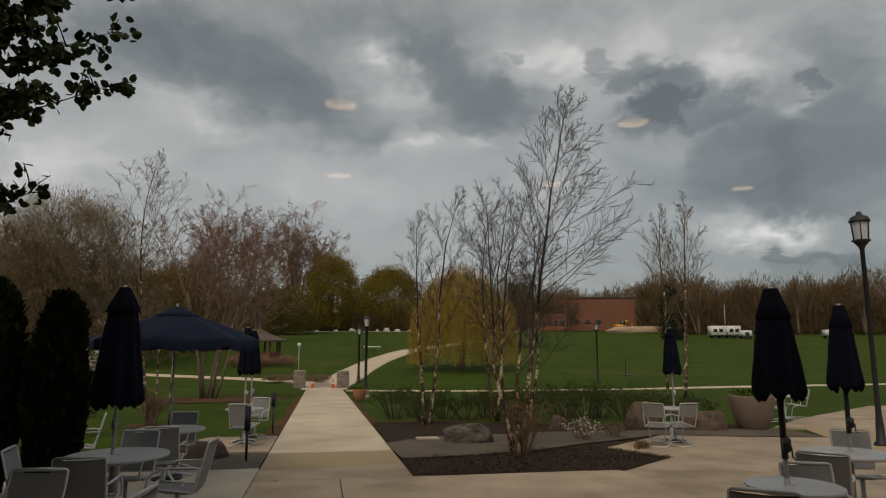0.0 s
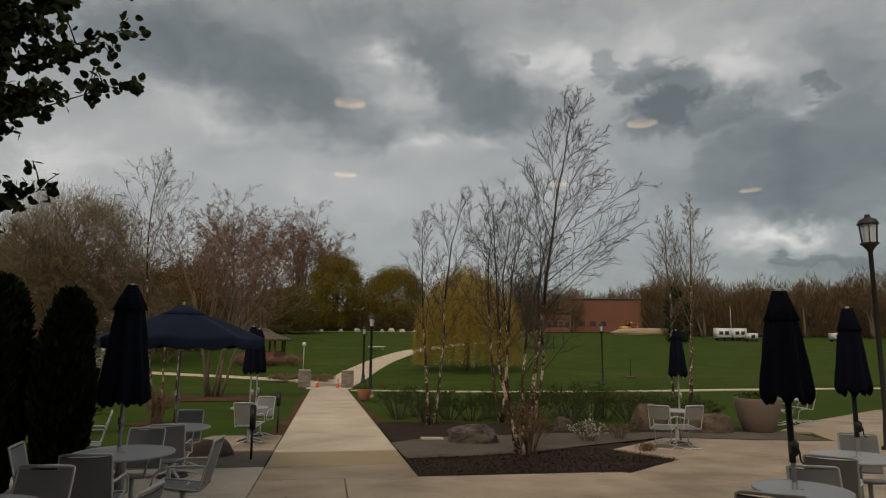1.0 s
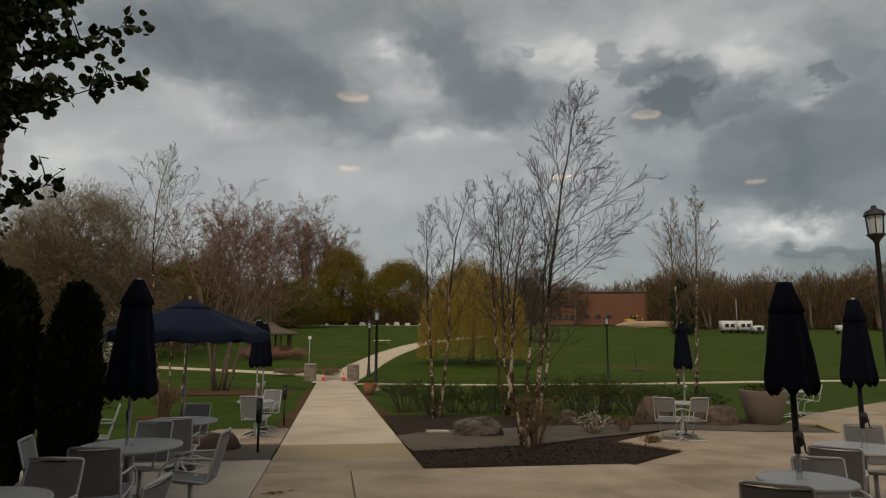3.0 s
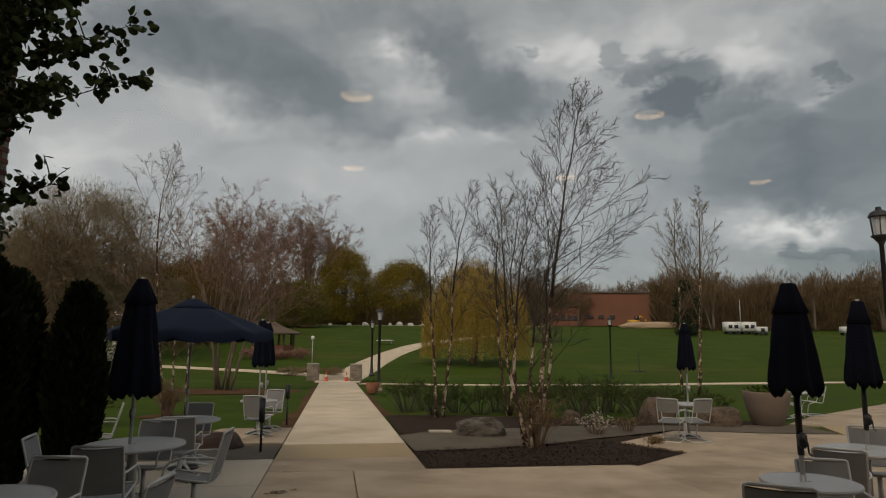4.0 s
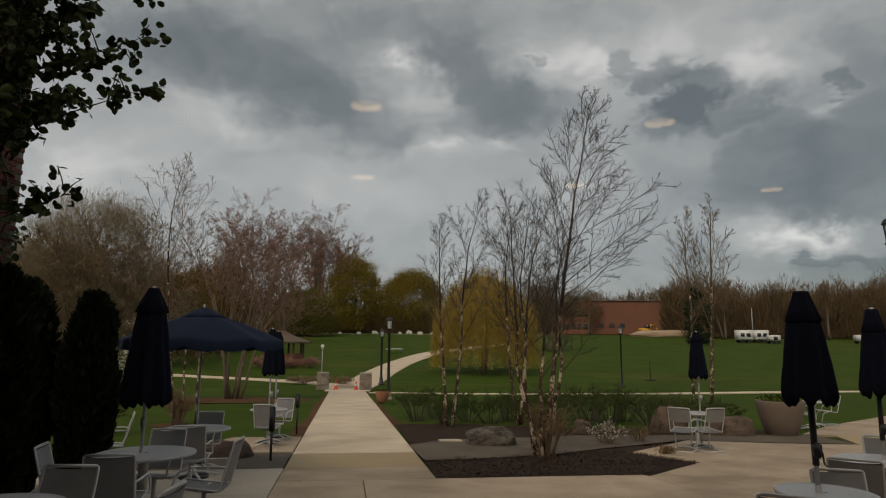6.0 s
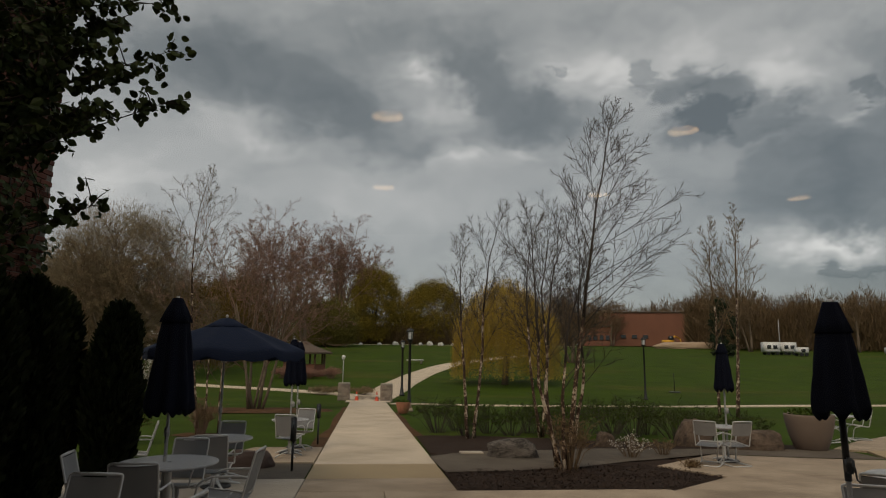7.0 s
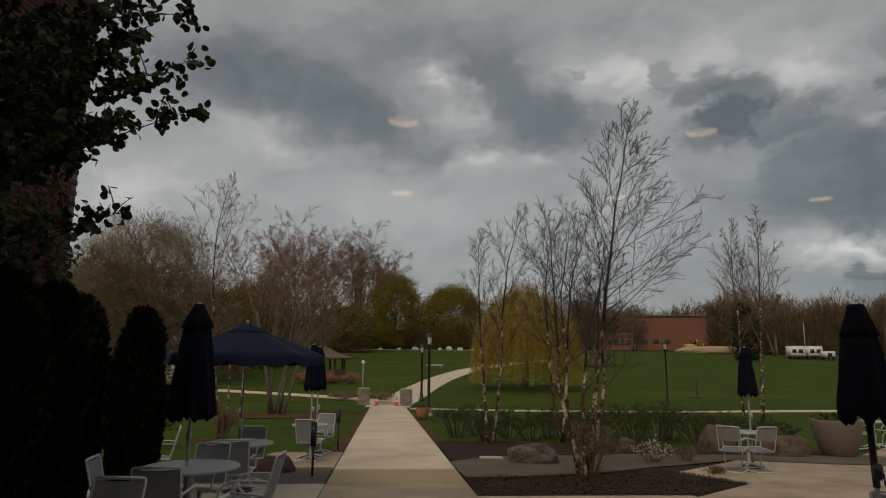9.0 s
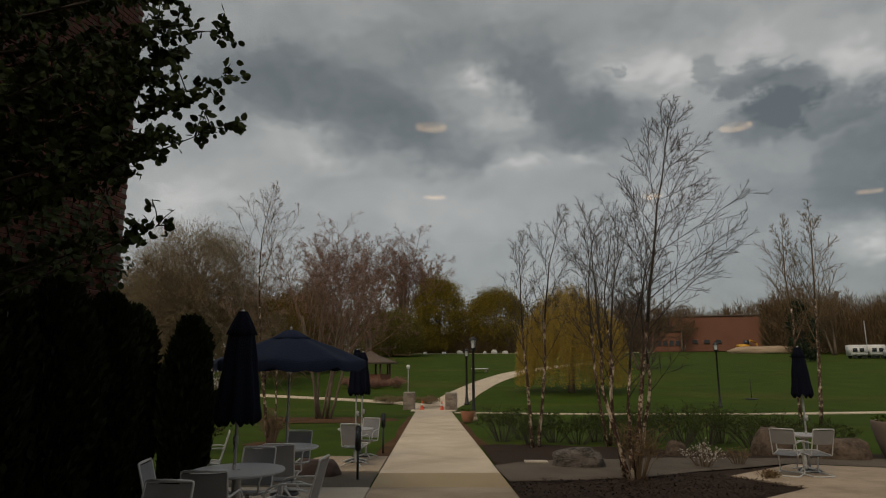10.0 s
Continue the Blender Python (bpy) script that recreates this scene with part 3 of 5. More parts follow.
def leaf(soup, p, size, rng, normal=None, full=True):
    """One leaf, turned at random or laid along a normal."""
    if normal is None:
        q = Euler((rng.uniform(0, 6.3), rng.uniform(0, 6.3), rng.uniform(0, 6.3))).to_matrix()
    else:
        q = Vector(normal).to_track_quat("Z", "Y").to_matrix() @ Euler((rng.uniform(-0.6, 0.6), rng.uniform(-0.6, 0.6), rng.uniform(0, 6.3))).to_matrix()
    if full:
        soup.add([tuple(Vector(p) + q @ (Vector(c) * size)) for c in LEAF], LEAF_F)
    else:
        soup.add([tuple(Vector(p) + q @ (Vector(c) * size)) for c in ((-0.4, 0, 0), (0, -0.5, 0.1), (0.4, 0, 0), (0, 0.5, 0.1))], [(0, 1, 2, 3)])


def sliver(soup, p, along, length, width, rng):
    """One fine twig, long and thin."""
    d = Vector(along).normalized()
    side = d.cross(Vector((rng.gauss(0, 1), rng.gauss(0, 1), rng.gauss(0, 1)))).normalized() * width / 2
    p, q = Vector(p), Vector(p) + d * length
    soup.add([tuple(p - side), tuple(p + side), tuple(q + side * 0.3), tuple(q - side * 0.3)], [(0, 1, 2, 3)])


def build_ivy():
    rng = random.Random(5)
    ivy = thing("ivy", "dark green ivy climbing the brick wall", "ivy", WX, WY - 3, 0)
    s, st = Soup(), Soup()
    for _ in range(9000):
        y, z = rng.uniform(-3.6, 3.08), rng.uniform(-0.2, 6.6)
        dens = 0.75 - 0.28 * max(0, z - 2.0) + 1.0 * noise.noise((y * 1.1, z * 1.1, 2))
        if rng.random() < dens:
            leaf(s, (rng.uniform(0.02, 0.14), y, z), rng.uniform(0.06, 0.11), rng, (1, -0.3, 0.4))
    for k in range(16):
        y = rng.uniform(-3, 2.9)
        pts, z = [], -0.2
        while z < rng.uniform(3, 5.5):
            pts.append((0.02, max(-3.5, min(3.05, y)), z))
            y += rng.uniform(-0.16, 0.16)
            z += 0.3
        if len(pts) > 2:
            st.add(*tube_data(pts, [0.014 - 0.0004 * i for i in range(len(pts))], 4))
    s.make("foliage", L_IVY, ivy)["kind"] = "stuff"
    st.make("vine", M_BARKD, ivy)


build_ivy()


# ---- trees ----
def grow(lines, tips, rng, p, d, length, r, level, spec, course=None):
    steps = max(2, spec["steps"][level])
    pts, rad = [p.copy()], [r]
    end = max(spec["rmin"], r * spec["taper"][level])
    for i in range(steps):
        w = spec["wander"][level]
        d = (d + Vector((rng.uniform(-w, w), rng.uniform(-w, w), rng.uniform(-w, w))) + Vector((spec.get("wind", 0.0) * (1 if level == 1 else 0.25 * min(level, 1)), 0, spec["rise"][level]))).normalized()
        p = p + d * (length / steps)
        if course:
            # a stem that bends through a few heights
            h = course[-1][1] * (i + 1) / steps
            p = Vector((float(np.interp(h, [c[1] for c in course], [c[0] for c in course])) + pts[0].x + rng.uniform(-0.02, 0.02), p.y, h))
        pts.append(p.copy())
        rad.append(r + (end - r) * (i + 1) / steps)
    lines.append((pts, rad, level))
    if level == len(spec["kids"]):
        tips.append((pts[-1], d))
        tips.append(((pts[-1] + pts[-2]) / 2, d))
        return
    n = spec["kids"][level]
    lo = spec["from"][level]
    turn = rng.uniform(0, 6.28)
    for k in range(n):
        t = lo + (1 - lo) * ((k + rng.uniform(0, 0.9)) / n)
        i = min(int(t * steps), steps - 1)
        a = pts[i].lerp(pts[i + 1], t * steps - i)
        dd = (pts[i + 1] - pts[i]).normalized()
        turn += 2.4 + rng.uniform(-0.5, 0.5)
        side = Matrix.Rotation(turn, 3, dd) @ dd.orthogonal().normalized()
        ang = radians(spec["angle"][level] - (spec.get("lift", 18) * t if level == 0 else 0) + rng.uniform(-14, 14))
        cd = (dd * math.cos(ang) + side * math.sin(ang)).normalized()
        shape = spec["shape"](t) if level == 0 else (1.0 - 0.55 * t)
        grow(lines, tips, rng, a, cd, length * spec["ratio"][level] * shape * rng.uniform(0.75, 1.2), max(spec["rmin"], (rad[i]) * spec["thin"][level]), level + 1, spec)


def make_tree(name, label, x, y, stems, spec, seed, bark, twig, leaves=None, leaf_n=2, leaf_size=0.05, z=None, split=1.0, group="", category="tree"):
    """A tree of one or more stems: (dx, dy, lean x, lean y, height, radius)."""
    rng = random.Random(seed)
    root = thing(name, label, category, x, y, gz(y) - 0.06 if z is None else z, group=group)
    crown, buds = Soup(), Soup()
    tr = Soup()
    for dx, dy, lx, ly, h, r in stems:
        lines, tips = [], []
        course = h if isinstance(h, tuple) else None
        grow(lines, tips, rng, Vector((dx, dy, 0)), Vector((lx, ly, 1)).normalized(), course[-1][1] if course else h, r, 0, spec, course)
        for pts, rad, level in lines:
            cut = int(len(pts) * split) if level == 0 else 0
            if level == 0 and cut < len(pts) - 1:
                # pale bark below, dark young wood above
                tr.add(*tube_data(pts[:cut + 1], rad[:cut + 1], 7))
                crown.add(*tube_data(pts[cut:], rad[cut:], 6))
            else:
                (tr if level == 0 else crown).add(*tube_data(pts, rad, 7 if level == 0 else (5 if level == 1 else 3)))
        if leaves is not None:
            for p, d in tips:
                for _ in range(leaf_n):
                    q = p + Vector((rng.gauss(0, 1), rng.gauss(0, 1), rng.gauss(0, 1))) * leaf_size * 1.2
                    leaf(buds, q, leaf_size * rng.uniform(0.6, 1.4), rng, full=False)
    tr.make("trunk", bark, root, smooth=True)
    top = crown.make("crown", twig, root, "bare twigs", smooth=True)
    if leaves is not None and buds.v:
        buds.make("bud_cover", leaves, top)["kind"] = "stuff"
    return root


def enlarge(tree, k):
    """A tree of the same growth, k times as large."""
    tree.scale = (k, k, k)
    return tree


BIRCH = dict(steps=[12, 6, 4, 3], wander=[0.05, 0.07, 0.09, 0.1], rise=[0.02, 0.03, 0.02, 0.01], taper=[0.12, 0.2, 0.4, 0.6], rmin=0.0045,
             kids=[17, 8, 4], angle=[50, 36, 34], ratio=[0.34, 0.48, 0.5], thin=[0.34, 0.5, 0.6], shape=lambda t: 0.35 + 0.75 * math.sin(math.pi * min(1.0, 0.28 + 0.78 * t)))
BIRCH["from"] = [0.30, 0.22, 0.2]
BIRCH_FAR = dict(BIRCH, rmin=0.010, kids=[15, 6, 4])
BIG = dict(steps=[5, 5, 4, 2, 2], wander=[0.05, 0.12, 0.14, 0.16, 0.18], rise=[0.0, 0.06, 0.05, 0.03, 0.0], taper=[0.55, 0.25, 0.35, 0.4, 0.6], rmin=0.017,
           kids=[9, 7, 6, 4], angle=[44, 44, 42, 40], ratio=[1.05, 0.5, 0.52, 0.5], thin=[0.42, 0.45, 0.5, 0.6], shape=lambda t: 1.1 - 0.35 * t)
BIG["from"] = [0.35, 0.25, 0.2, 0.15]
REDBUD = dict(BIG, rmin=0.009, kids=[6, 6, 5, 4], angle=[40, 42, 42, 40], wander=[0.08, 0.2, 0.25, 0.3, 0.3])
POPLAR = dict(BIG, rmin=0.03, angle=[24, 30, 34, 36], kids=[9, 7, 5, 4], ratio=[0.62, 0.45, 0.5, 0.5])

MAIN = dict(BIRCH, rmin=0.0040, thin=[0.26, 0.46, 0.6], kids=[36, 10, 4], shape=lambda t: 1.46 - 1.22 * t, angle=[76, 38, 36], ratio=[0.35, 0.44, 0.52], wind=0.046, lift=46, rise=[0.02, 0.03, 0.06, 0.06], wander=[0.03, 0.06, 0.08, 0.09])
MAIN["from"] = [0.36, 0.22, 0.2]
SIDE = dict(MAIN, kids=[15, 7, 3], ratio=[0.34, 0.46, 0.52], angle=[52, 40, 38], lift=20, wind=0.03, shape=lambda t: 1.22 - 0.85 * t)
B_LAB = "slender river birch clump with peeling pale bark, nearly bare"
make_tree("birch_tree", "tall multi-stemmed birch clump with peeling bark in mulch", 1.50, 12.68,
          [(0.03, 0, 0, 0, ((0.0, 0.0), (0.21, 1.6), (0.5, 3.52), (0.74, 5.2), (0.98, 6.3), (1.12, 7.05)), 0.056)], MAIN, 11, M_BIRCH, M_BARKD, L_BUD, 1, 0.017, split=0.42)
for k, (dx, dy, course) in enumerate(((-0.14, 0.12, ((0.0, 0.0), (-0.19, 1.49), (-0.09, 3.17), (0.03, 3.9), (0.3, 4.8))), (-0.06, -0.1, ((0.0, 0.0), (-0.41, 1.6), (-0.43, 3.17), (-0.47, 3.9), (-0.52, 4.9))),
                                      (0.1, 0.15, ((0.0, 0.0), (0.35, 1.83), (0.24, 3.1), (0.40, 4.3))), (-0.02, -0.16, ((0.0, 0.0), (-0.01, 1.6), (0.18, 2.94), (0.59, 4.1))))):
    make_tree("birch_tree", "slim side stem of a birch clump in mulch", 1.50 + dx, 12.68 + dy, [(0, 0, 0, 0, course, 0.045)], SIDE, 60 + k, M_BIRCH, M_BARKD, L_BUD, 1, 0.017, split=0.5)
make_tree("birch_tree", B_LAB, -0.51, 18.5, [(0, 0, 0, 0, ((0.0, 0.0), (-0.14, 2.23), (-0.22, 4.0), (-0.27, 5.8)), 0.055),
                                             (0.17, 0.1, 0, 0, ((0.0, 0.0), (0.22, 2.24), (0.31, 4.0), (0.46, 5.3), (0.75, 6.2)), 0.055)], dict(SIDE, kids=[18, 7, 5], wind=0.02, angle=[46, 40, 38]), 12, M_BIRCH, M_BARKD, L_BUD, 1, 0.022, split=0.6)
make_tree("birch_tree", B_LAB, 1.61, 19.7, [(0, 0, 0, 0, ((0.0, 0.0), (-0.27, 2.29), (-0.35, 4.13), (-0.26, 5.5), (-0.05, 6.6)), 0.055),
                                            (0.1, 0.1, 0, 0, ((0.0, 0.0), (0.18, 2.3), (0.02, 4.2), (0.40, 6.8)), 0.055)], dict(SIDE, kids=[18, 7, 5], wind=0.02), 13, M_BIRCH, M_BARKD, L_BUD, 1, 0.022, split=0.5)
make_tree("birch_tree", B_LAB, 12.15, 32.2, [(0, 0, 0, 0, ((0.0, 0.0), (0.27, 3.96), (0.40, 6.8), (0.62, 9.9)), 0.10), (-0.74, 0.3, 0, 0, ((0.0, 0.0), (0.04, 4.82), (-0.13, 6.9), (-0.1, 9.2)), 0.08)],
          dict(BIRCH_FAR, kids=[20, 7, 4], rmin=0.0085, ratio=[0.27, 0.46, 0.5], angle=[46, 36, 34], **{"from": [0.36, 0.2, 0.2]}), 14, M_BIRCH, M_TWIGT, L_BUD, 1, 0.04, split=0.6)
make_tree("birch_tree", B_LAB, -8.29, 18.3, [(0, 0, 0, 0, ((0.0, 0.0), (-0.32, 3.01), (-0.46, 5.54), (-0.42, 6.5), (-0.15, 7.4)), 0.055), (0.16, 0.1, 0, 0, ((0.0, 0.0), (-0.02, 2.16), (0.01, 3.64)), 0.04),
                                             (0.53, 0.2, 0, 0, ((0.0, 0.0), (-0.04, 1.83), (0.2, 3.14)), 0.04)], dict(BIRCH, kids=[17, 7, 5], ratio=[0.36, 0.44, 0.5], angle=[44, 40, 38], **{"from": [0.42, 0.2, 0.2]}), 15, M_BIRCH, M_BARKG, L_BUD, 1, 0.028, split=0.7)
make_tree("birch_tree", B_LAB, -15.2, 30.0, [(0, 0, 0.0, 0, 8.2, 0.09)], BIRCH_FAR, 16, M_BIRCH, M_BARKG, L_BUD, 1, 0.04, split=0.6)

make_tree("redbud_tree", "spreading multi-stemmed tree with pinkish spring buds", -11.8, 32.2,
          [(0, 0, -0.20, 0, 5.4, 0.085), (0.3, 0.1, 0.05, 0.1, 6.0, 0.095), (-0.3, 0.2, -0.08, 0.2, 6.2, 0.08), (0.5, 0, 0.34, 0.0, 5.0, 0.08), (0.15, -0.2, 0.16, -0.1, 5.6, 0.07), (-0.15, -0.2, -0.12, -0.1, 5.4, 0.07)], REDBUD, 21, M_BARKG, M_TWIGR, L_RED, 1, 0.045)
enlarge(make_tree("redbud_tree", "rounded bare tree with pink and brown spring buds", -42.0, 168.0,
          [(0, 0, 0.05, 0, 10.0, 0.24), (0.6, 0.2, 0.25, 0.1, 9.0, 0.2), (-0.6, 0.2, -0.3, 0.1, 9.0, 0.2)], dict(BIG, rmin=0.02, **{"from": [0.55, 0.3, 0.2, 0.15]}), 22, M_BARKG, M_TWIGR, L_RED, 2, 0.075), 1.85)
enlarge(make_tree("redbud_tree", "rounded bare tree with pink and brown spring buds", -56.0, 166.0,
          [(0, 0, -0.05, 0, 11.0, 0.26), (0.6, 0.2, 0.25, 0.1, 10.0, 0.22), (-0.6, 0.2, -0.2, 0.1, 9.5, 0.2)], dict(BIG, rmin=0.02, **{"from": [0.55, 0.3, 0.2, 0.15]}), 23, M_BARKG, M_TWIGR, L_RED, 2, 0.075), 1.85)
old_tree = make_tree("bare_tree", "broad old tree with tan spring twigs", -38.5, 64.0,
                     [(0, 0, 0.0, 0, 8.8, 0.28), (0.6, 0.2, 0.30, 0.1, 8.9, 0.2), (-0.6, 0.2, -0.30, 0.1, 8.9, 0.2), (0.1, -0.3, 0.12, -0.3, 8.8, 0.2)],
                     dict(BIG, rmin=0.027, kids=[10, 8, 6, 4], angle=[50, 46, 42, 40]), 24, M_BARKG, M_TWIGT, L_TAN, 3, 0.085)
enlarge(old_tree, 0.92)
copy_thing(old_tree, pose(-51.0, 74.0, gz(74) - 0.06, 0, 0, 130)).scale = (1.05, 1.05, 1.02)
enlarge(make_tree("bare_tree", "upright bare tree with reddish twigs", -42.5, 214.0, [(0, 0, 0, 0, 11.5, 0.4), (0.5, 0, 0.12, 0, 11, 0.3)], POPLAR, 25, M_BARKG, M_TWIGR, L_RED, 1, 0.09), 1.95)
enlarge(make_tree("bare_tree", "upright bare tree with reddish twigs", -50.5, 216.0, [(0, 0, 0, 0, 11.5, 0.4), (0.5, 0, -0.12, 0, 11, 0.3)], POPLAR, 26, M_BARKG, M_TWIGR, L_RED, 1, 0.09), 1.95)


def clump_tree(name, label, x, y, width, height, mat, seed, n=55, per=70, size=0.3, bark=M_BARKD, low=0.03, group="", category="tree", z=None, twiggy=False):
    """A leafy or twiggy crown of many small clumps on a forked trunk."""
    rng = random.Random(seed)
    root = thing(name, label, category, x, y, gz(y) - 0.06 if z is None else z, group=group)
    tr, cr = Soup(), Soup()
    r = max(0.02, width * 0.017)
    tr.add(*tube_data([(0, 0, 0), (0.02 * width, 0, height * 0.2), (0, 0.02 * width, height * 0.45), (0.03 * width, 0, height * 0.75)], [r, r * 0.8, r * 0.55, r * 0.2], 7))
    for k in range(n):
        a, e = rng.uniform(0, 6.28), rng.uniform(-1.0, 1.35)
        q = rng.uniform(0.55, 1.0) ** 0.6
        cz = height * (low + (1 - low) * 0.45)
        c = Vector((math.cos(a) * math.cos(e) * width / 2 * q, math.sin(a) * math.cos(e) * width / 2 * q, cz + math.sin(e) * height * (1 - low) * 0.53 * q))
        c *= 1 + 0.12 * noise.noise((a * 2, e * 2, seed))
        if k % 3 == 0:
            s = Vector((0, 0, height * rng.uniform(0.15, 0.5)))
            tr.add(*tube_data([s, s.lerp(c, 0.5) + Vector((0, 0, 0.04 * height)), c], [r * 0.3, r * 0.16, r * 0.05], 4))
        cw = width * rng.uniform(0.09, 0.17)
        for _ in range(per):
            p = c + Vector((rng.gauss(0, 1), rng.gauss(0, 1), rng.gauss(0, 0.8))) * cw * 0.6
            if p.z > 0.02 * height and twiggy:
                sliver(cr, p, (c.x + rng.gauss(0, 4), c.y + rng.gauss(0, 4), c.z - cz + 0.25 * height + rng.gauss(0, 4)), size * rng.uniform(2.5, 6.5), size * 0.45, rng)
            elif p.z > 0.02 * height:
                leaf(cr, p, size * rng.uniform(0.6, 1.4), rng, full=False)
    tr.make("trunk", bark, root, smooth=True)
    cr.make("crown", mat, root, "crown of fine bare twigs" if twiggy else "leafy crown")
    return root


clump_tree("maple_tree", "rounded tree in young olive-yellow leaf", -36.0, 206, 18.0, 25.0, L_OLIVE, 31, 260, 210, 0.36)
clump_tree("maple_tree", "rounded tree in young olive-yellow leaf", -17.8, 210, 19.5, 20.3, L_OLIVE, 32, 260, 210, 0.36)
clump_tree("maple_tree", "low spreading olive-green tree", -41.5, 163, 15.5, 11.8, L_OLIVEG, 33, 230, 240, 0.26)
clump_tree("maple_tree", "broad tree in brown-olive spring leaf", -42, 92, 15, 12.5, L_OLIVEB, 34, 130, 190, 0.2)
clump_tree("maple_tree", "broad tree in brown-olive spring leaf", -48, 120, 15, 15, L_OLIVEB, 35, 120, 190, 0.2)
make_tree("bare_tree", "dense rounded tree of brown spring twigs", 14.0, 104, [(0, 0, 0.1, 0, 6.5, 0.3), (-0.5, 0, -0.25, 0, 6, 0.25), (0.5, 0, 0.35, 0, 6, 0.25)], dict(BIG, rmin=0.022, kids=[9, 8, 6, 4]), 36, M_BARKG, M_TWIGT, L_BRN, 2, 0.09)
clump_tree("bare_tree", "broad domed tree hazy with tan spring twigs", -41.0, 67, 14.5, 18.4, L_HAZE, 42, 280, 190, 0.085, M_BARKG, 0.15, twiggy=True)
clump_tree("evergreen_tree", "dark green conifer beside the far building", 46.4, 128, 5.2, 11.5, L_EVER, 37, 60, 90, 0.34)


clump_tree("maple_tree", "broad tree in brown-olive spring leaf", -35.5, 76, 10.5, 11.5, L_OLIVEB, 40, 120, 170, 0.14)


def willow(x, y, width, height, seed):
    rng = random.Random(seed)
    root = thing("willow_tree", "weeping willow with yellow spring strands", "tree", x, y, gz(y) - 0.06)
    tr, cr, st = Soup(), Soup(), Soup()
    tr.add(*tube_data([(0, 0, 0), (0.2, 0, height * 0.25), (0, 0.1, height * 0.5), (0.1, 0, height * 0.8)], [0.35, 0.28, 0.2, 0.06], 8))
    for k in range(620):
        a, q = rng.uniform(0, 6.28), math.sqrt(rng.random())
        rr = q * width / 2 * (1 + 0.18 * noise.noise((a * 1.5, 0, seed)))
        top = height * (0.98 - 0.42 * q * q + rng.uniform(-0.06, 0.04))
        bottom = max(height * 0.06, top - height * rng.uniform(0.25, 0.75))
        px, py = math.cos(a) * rr, math.sin(a) * rr
        if k % 9 == 0:
            tr.add(*tube_data([(0.05, 0, height * rng.uniform(0.3, 0.6)), (px * 0.5, py * 0.5, top * 0.9), (px, py, top)], [0.09, 0.06, 0.02], 5))
        pts, z = [], top
        while z > bottom:
            pts.append((px, py, z))
            for _ in range(11):
                leaf(cr, (px + rng.gauss(0, 0.16), py + rng.gauss(0, 0.16), z + rng.uniform(-0.2, 0.2)), rng.uniform(0.055, 0.125), rng, full=False)
            px += math.cos(a) * rng.uniform(-0.02, 0.07)
            py += math.sin(a) * rng.uniform(-0.02, 0.07)
            z -= 0.3
        if len(pts) > 2:
            st.add(*tube_data(pts, 0.012, 3))
    tr.make("trunk", M_BARKG, root, smooth=True)
    c = cr.make("crown", L_WILLOW, root, "hanging yellow strands")
    st.make("strand_core", M_TWIGT, c)


willow(2.0, 66, 10.5, 10.8, 41)


# ---- far woods behind the lawn ----
def far_woods():
    protos = [make_tree("bare_tree", "tall bare tree in the far woods", 40, 205, [(0, 0, 0, 0, 7.5, 0.35), (0.5, 0, 0.25, 0, 6, 0.25)], dict(BIG, rmin=0.04, kids=[7, 6, 5, 3]), 51, M_BARKG, M_TWIGT, L_BRN, 1, 0.10, group="far woods"),
              make_tree("bare_tree", "tall bare tree in the far woods", 66, 172, [(0, 0, 0, 0, 8.5, 0.35)], dict(POPLAR, rmin=0.04, kids=[9, 6, 4, 3]), 52, M_BARKG, M_TWIGT, L_BRN, 1, 0.10, group="far woods"),
              make_tree("bare_tree", "broad bare tree in the far woods", 75, 178, [(0, 0, 0.1, 0, 6.5, 0.3), (-0.5, 0, -0.25, 0, 6, 0.25)], dict(BIG, rmin=0.04, kids=[7, 6, 5, 3]), 53, M_BARKG, M_TWIGT, L_TAN, 1, 0.10, group="far woods")]
    rng = random.Random(9)
    spots = [(x, y) for x, y in ((64, 158), (61, 175), (82, 168), (90, 160), (98, 172), (107, 160), (115, 175), (124, 165), (135, 172), (146, 165), (80, 198), (110, 200),
                                 (26, 215), (34, 225), (46, 222), (56, 220), (66, 215), (-40, 205), (-52, 215), (-64, 200), (-76, 190), (-88, 175), (-98, 160), (-72, 150), (-60, 135), (-84, 135), (-100, 140),
                                 (-30, 214), (-14, 216), (-4, 222), (8, 218), (18, 222), (-70, 110), (-85, 105), (-62, 100), (-46, 118), (-36, 125), (-54, 160), (-48, 140))]
    for i, (x, y) in enumerate(spots):
        c = copy_thing(protos[(i * 7 + i // 3) % 3], pose(x, y, gz(y) - 0.1, 0, 0, rng.uniform(0, 360)))
        s = rng.uniform(1.05, 1.45) * (0.92 if x > 50 and y < 205 else 1) * (0.70 if y > 205 and x < 24 else (0.88 if y > 205 else 1))
        c.scale = (s * rng.uniform(0.9, 1.15), s * rng.uniform(0.9, 1.15), s)


far_woods()


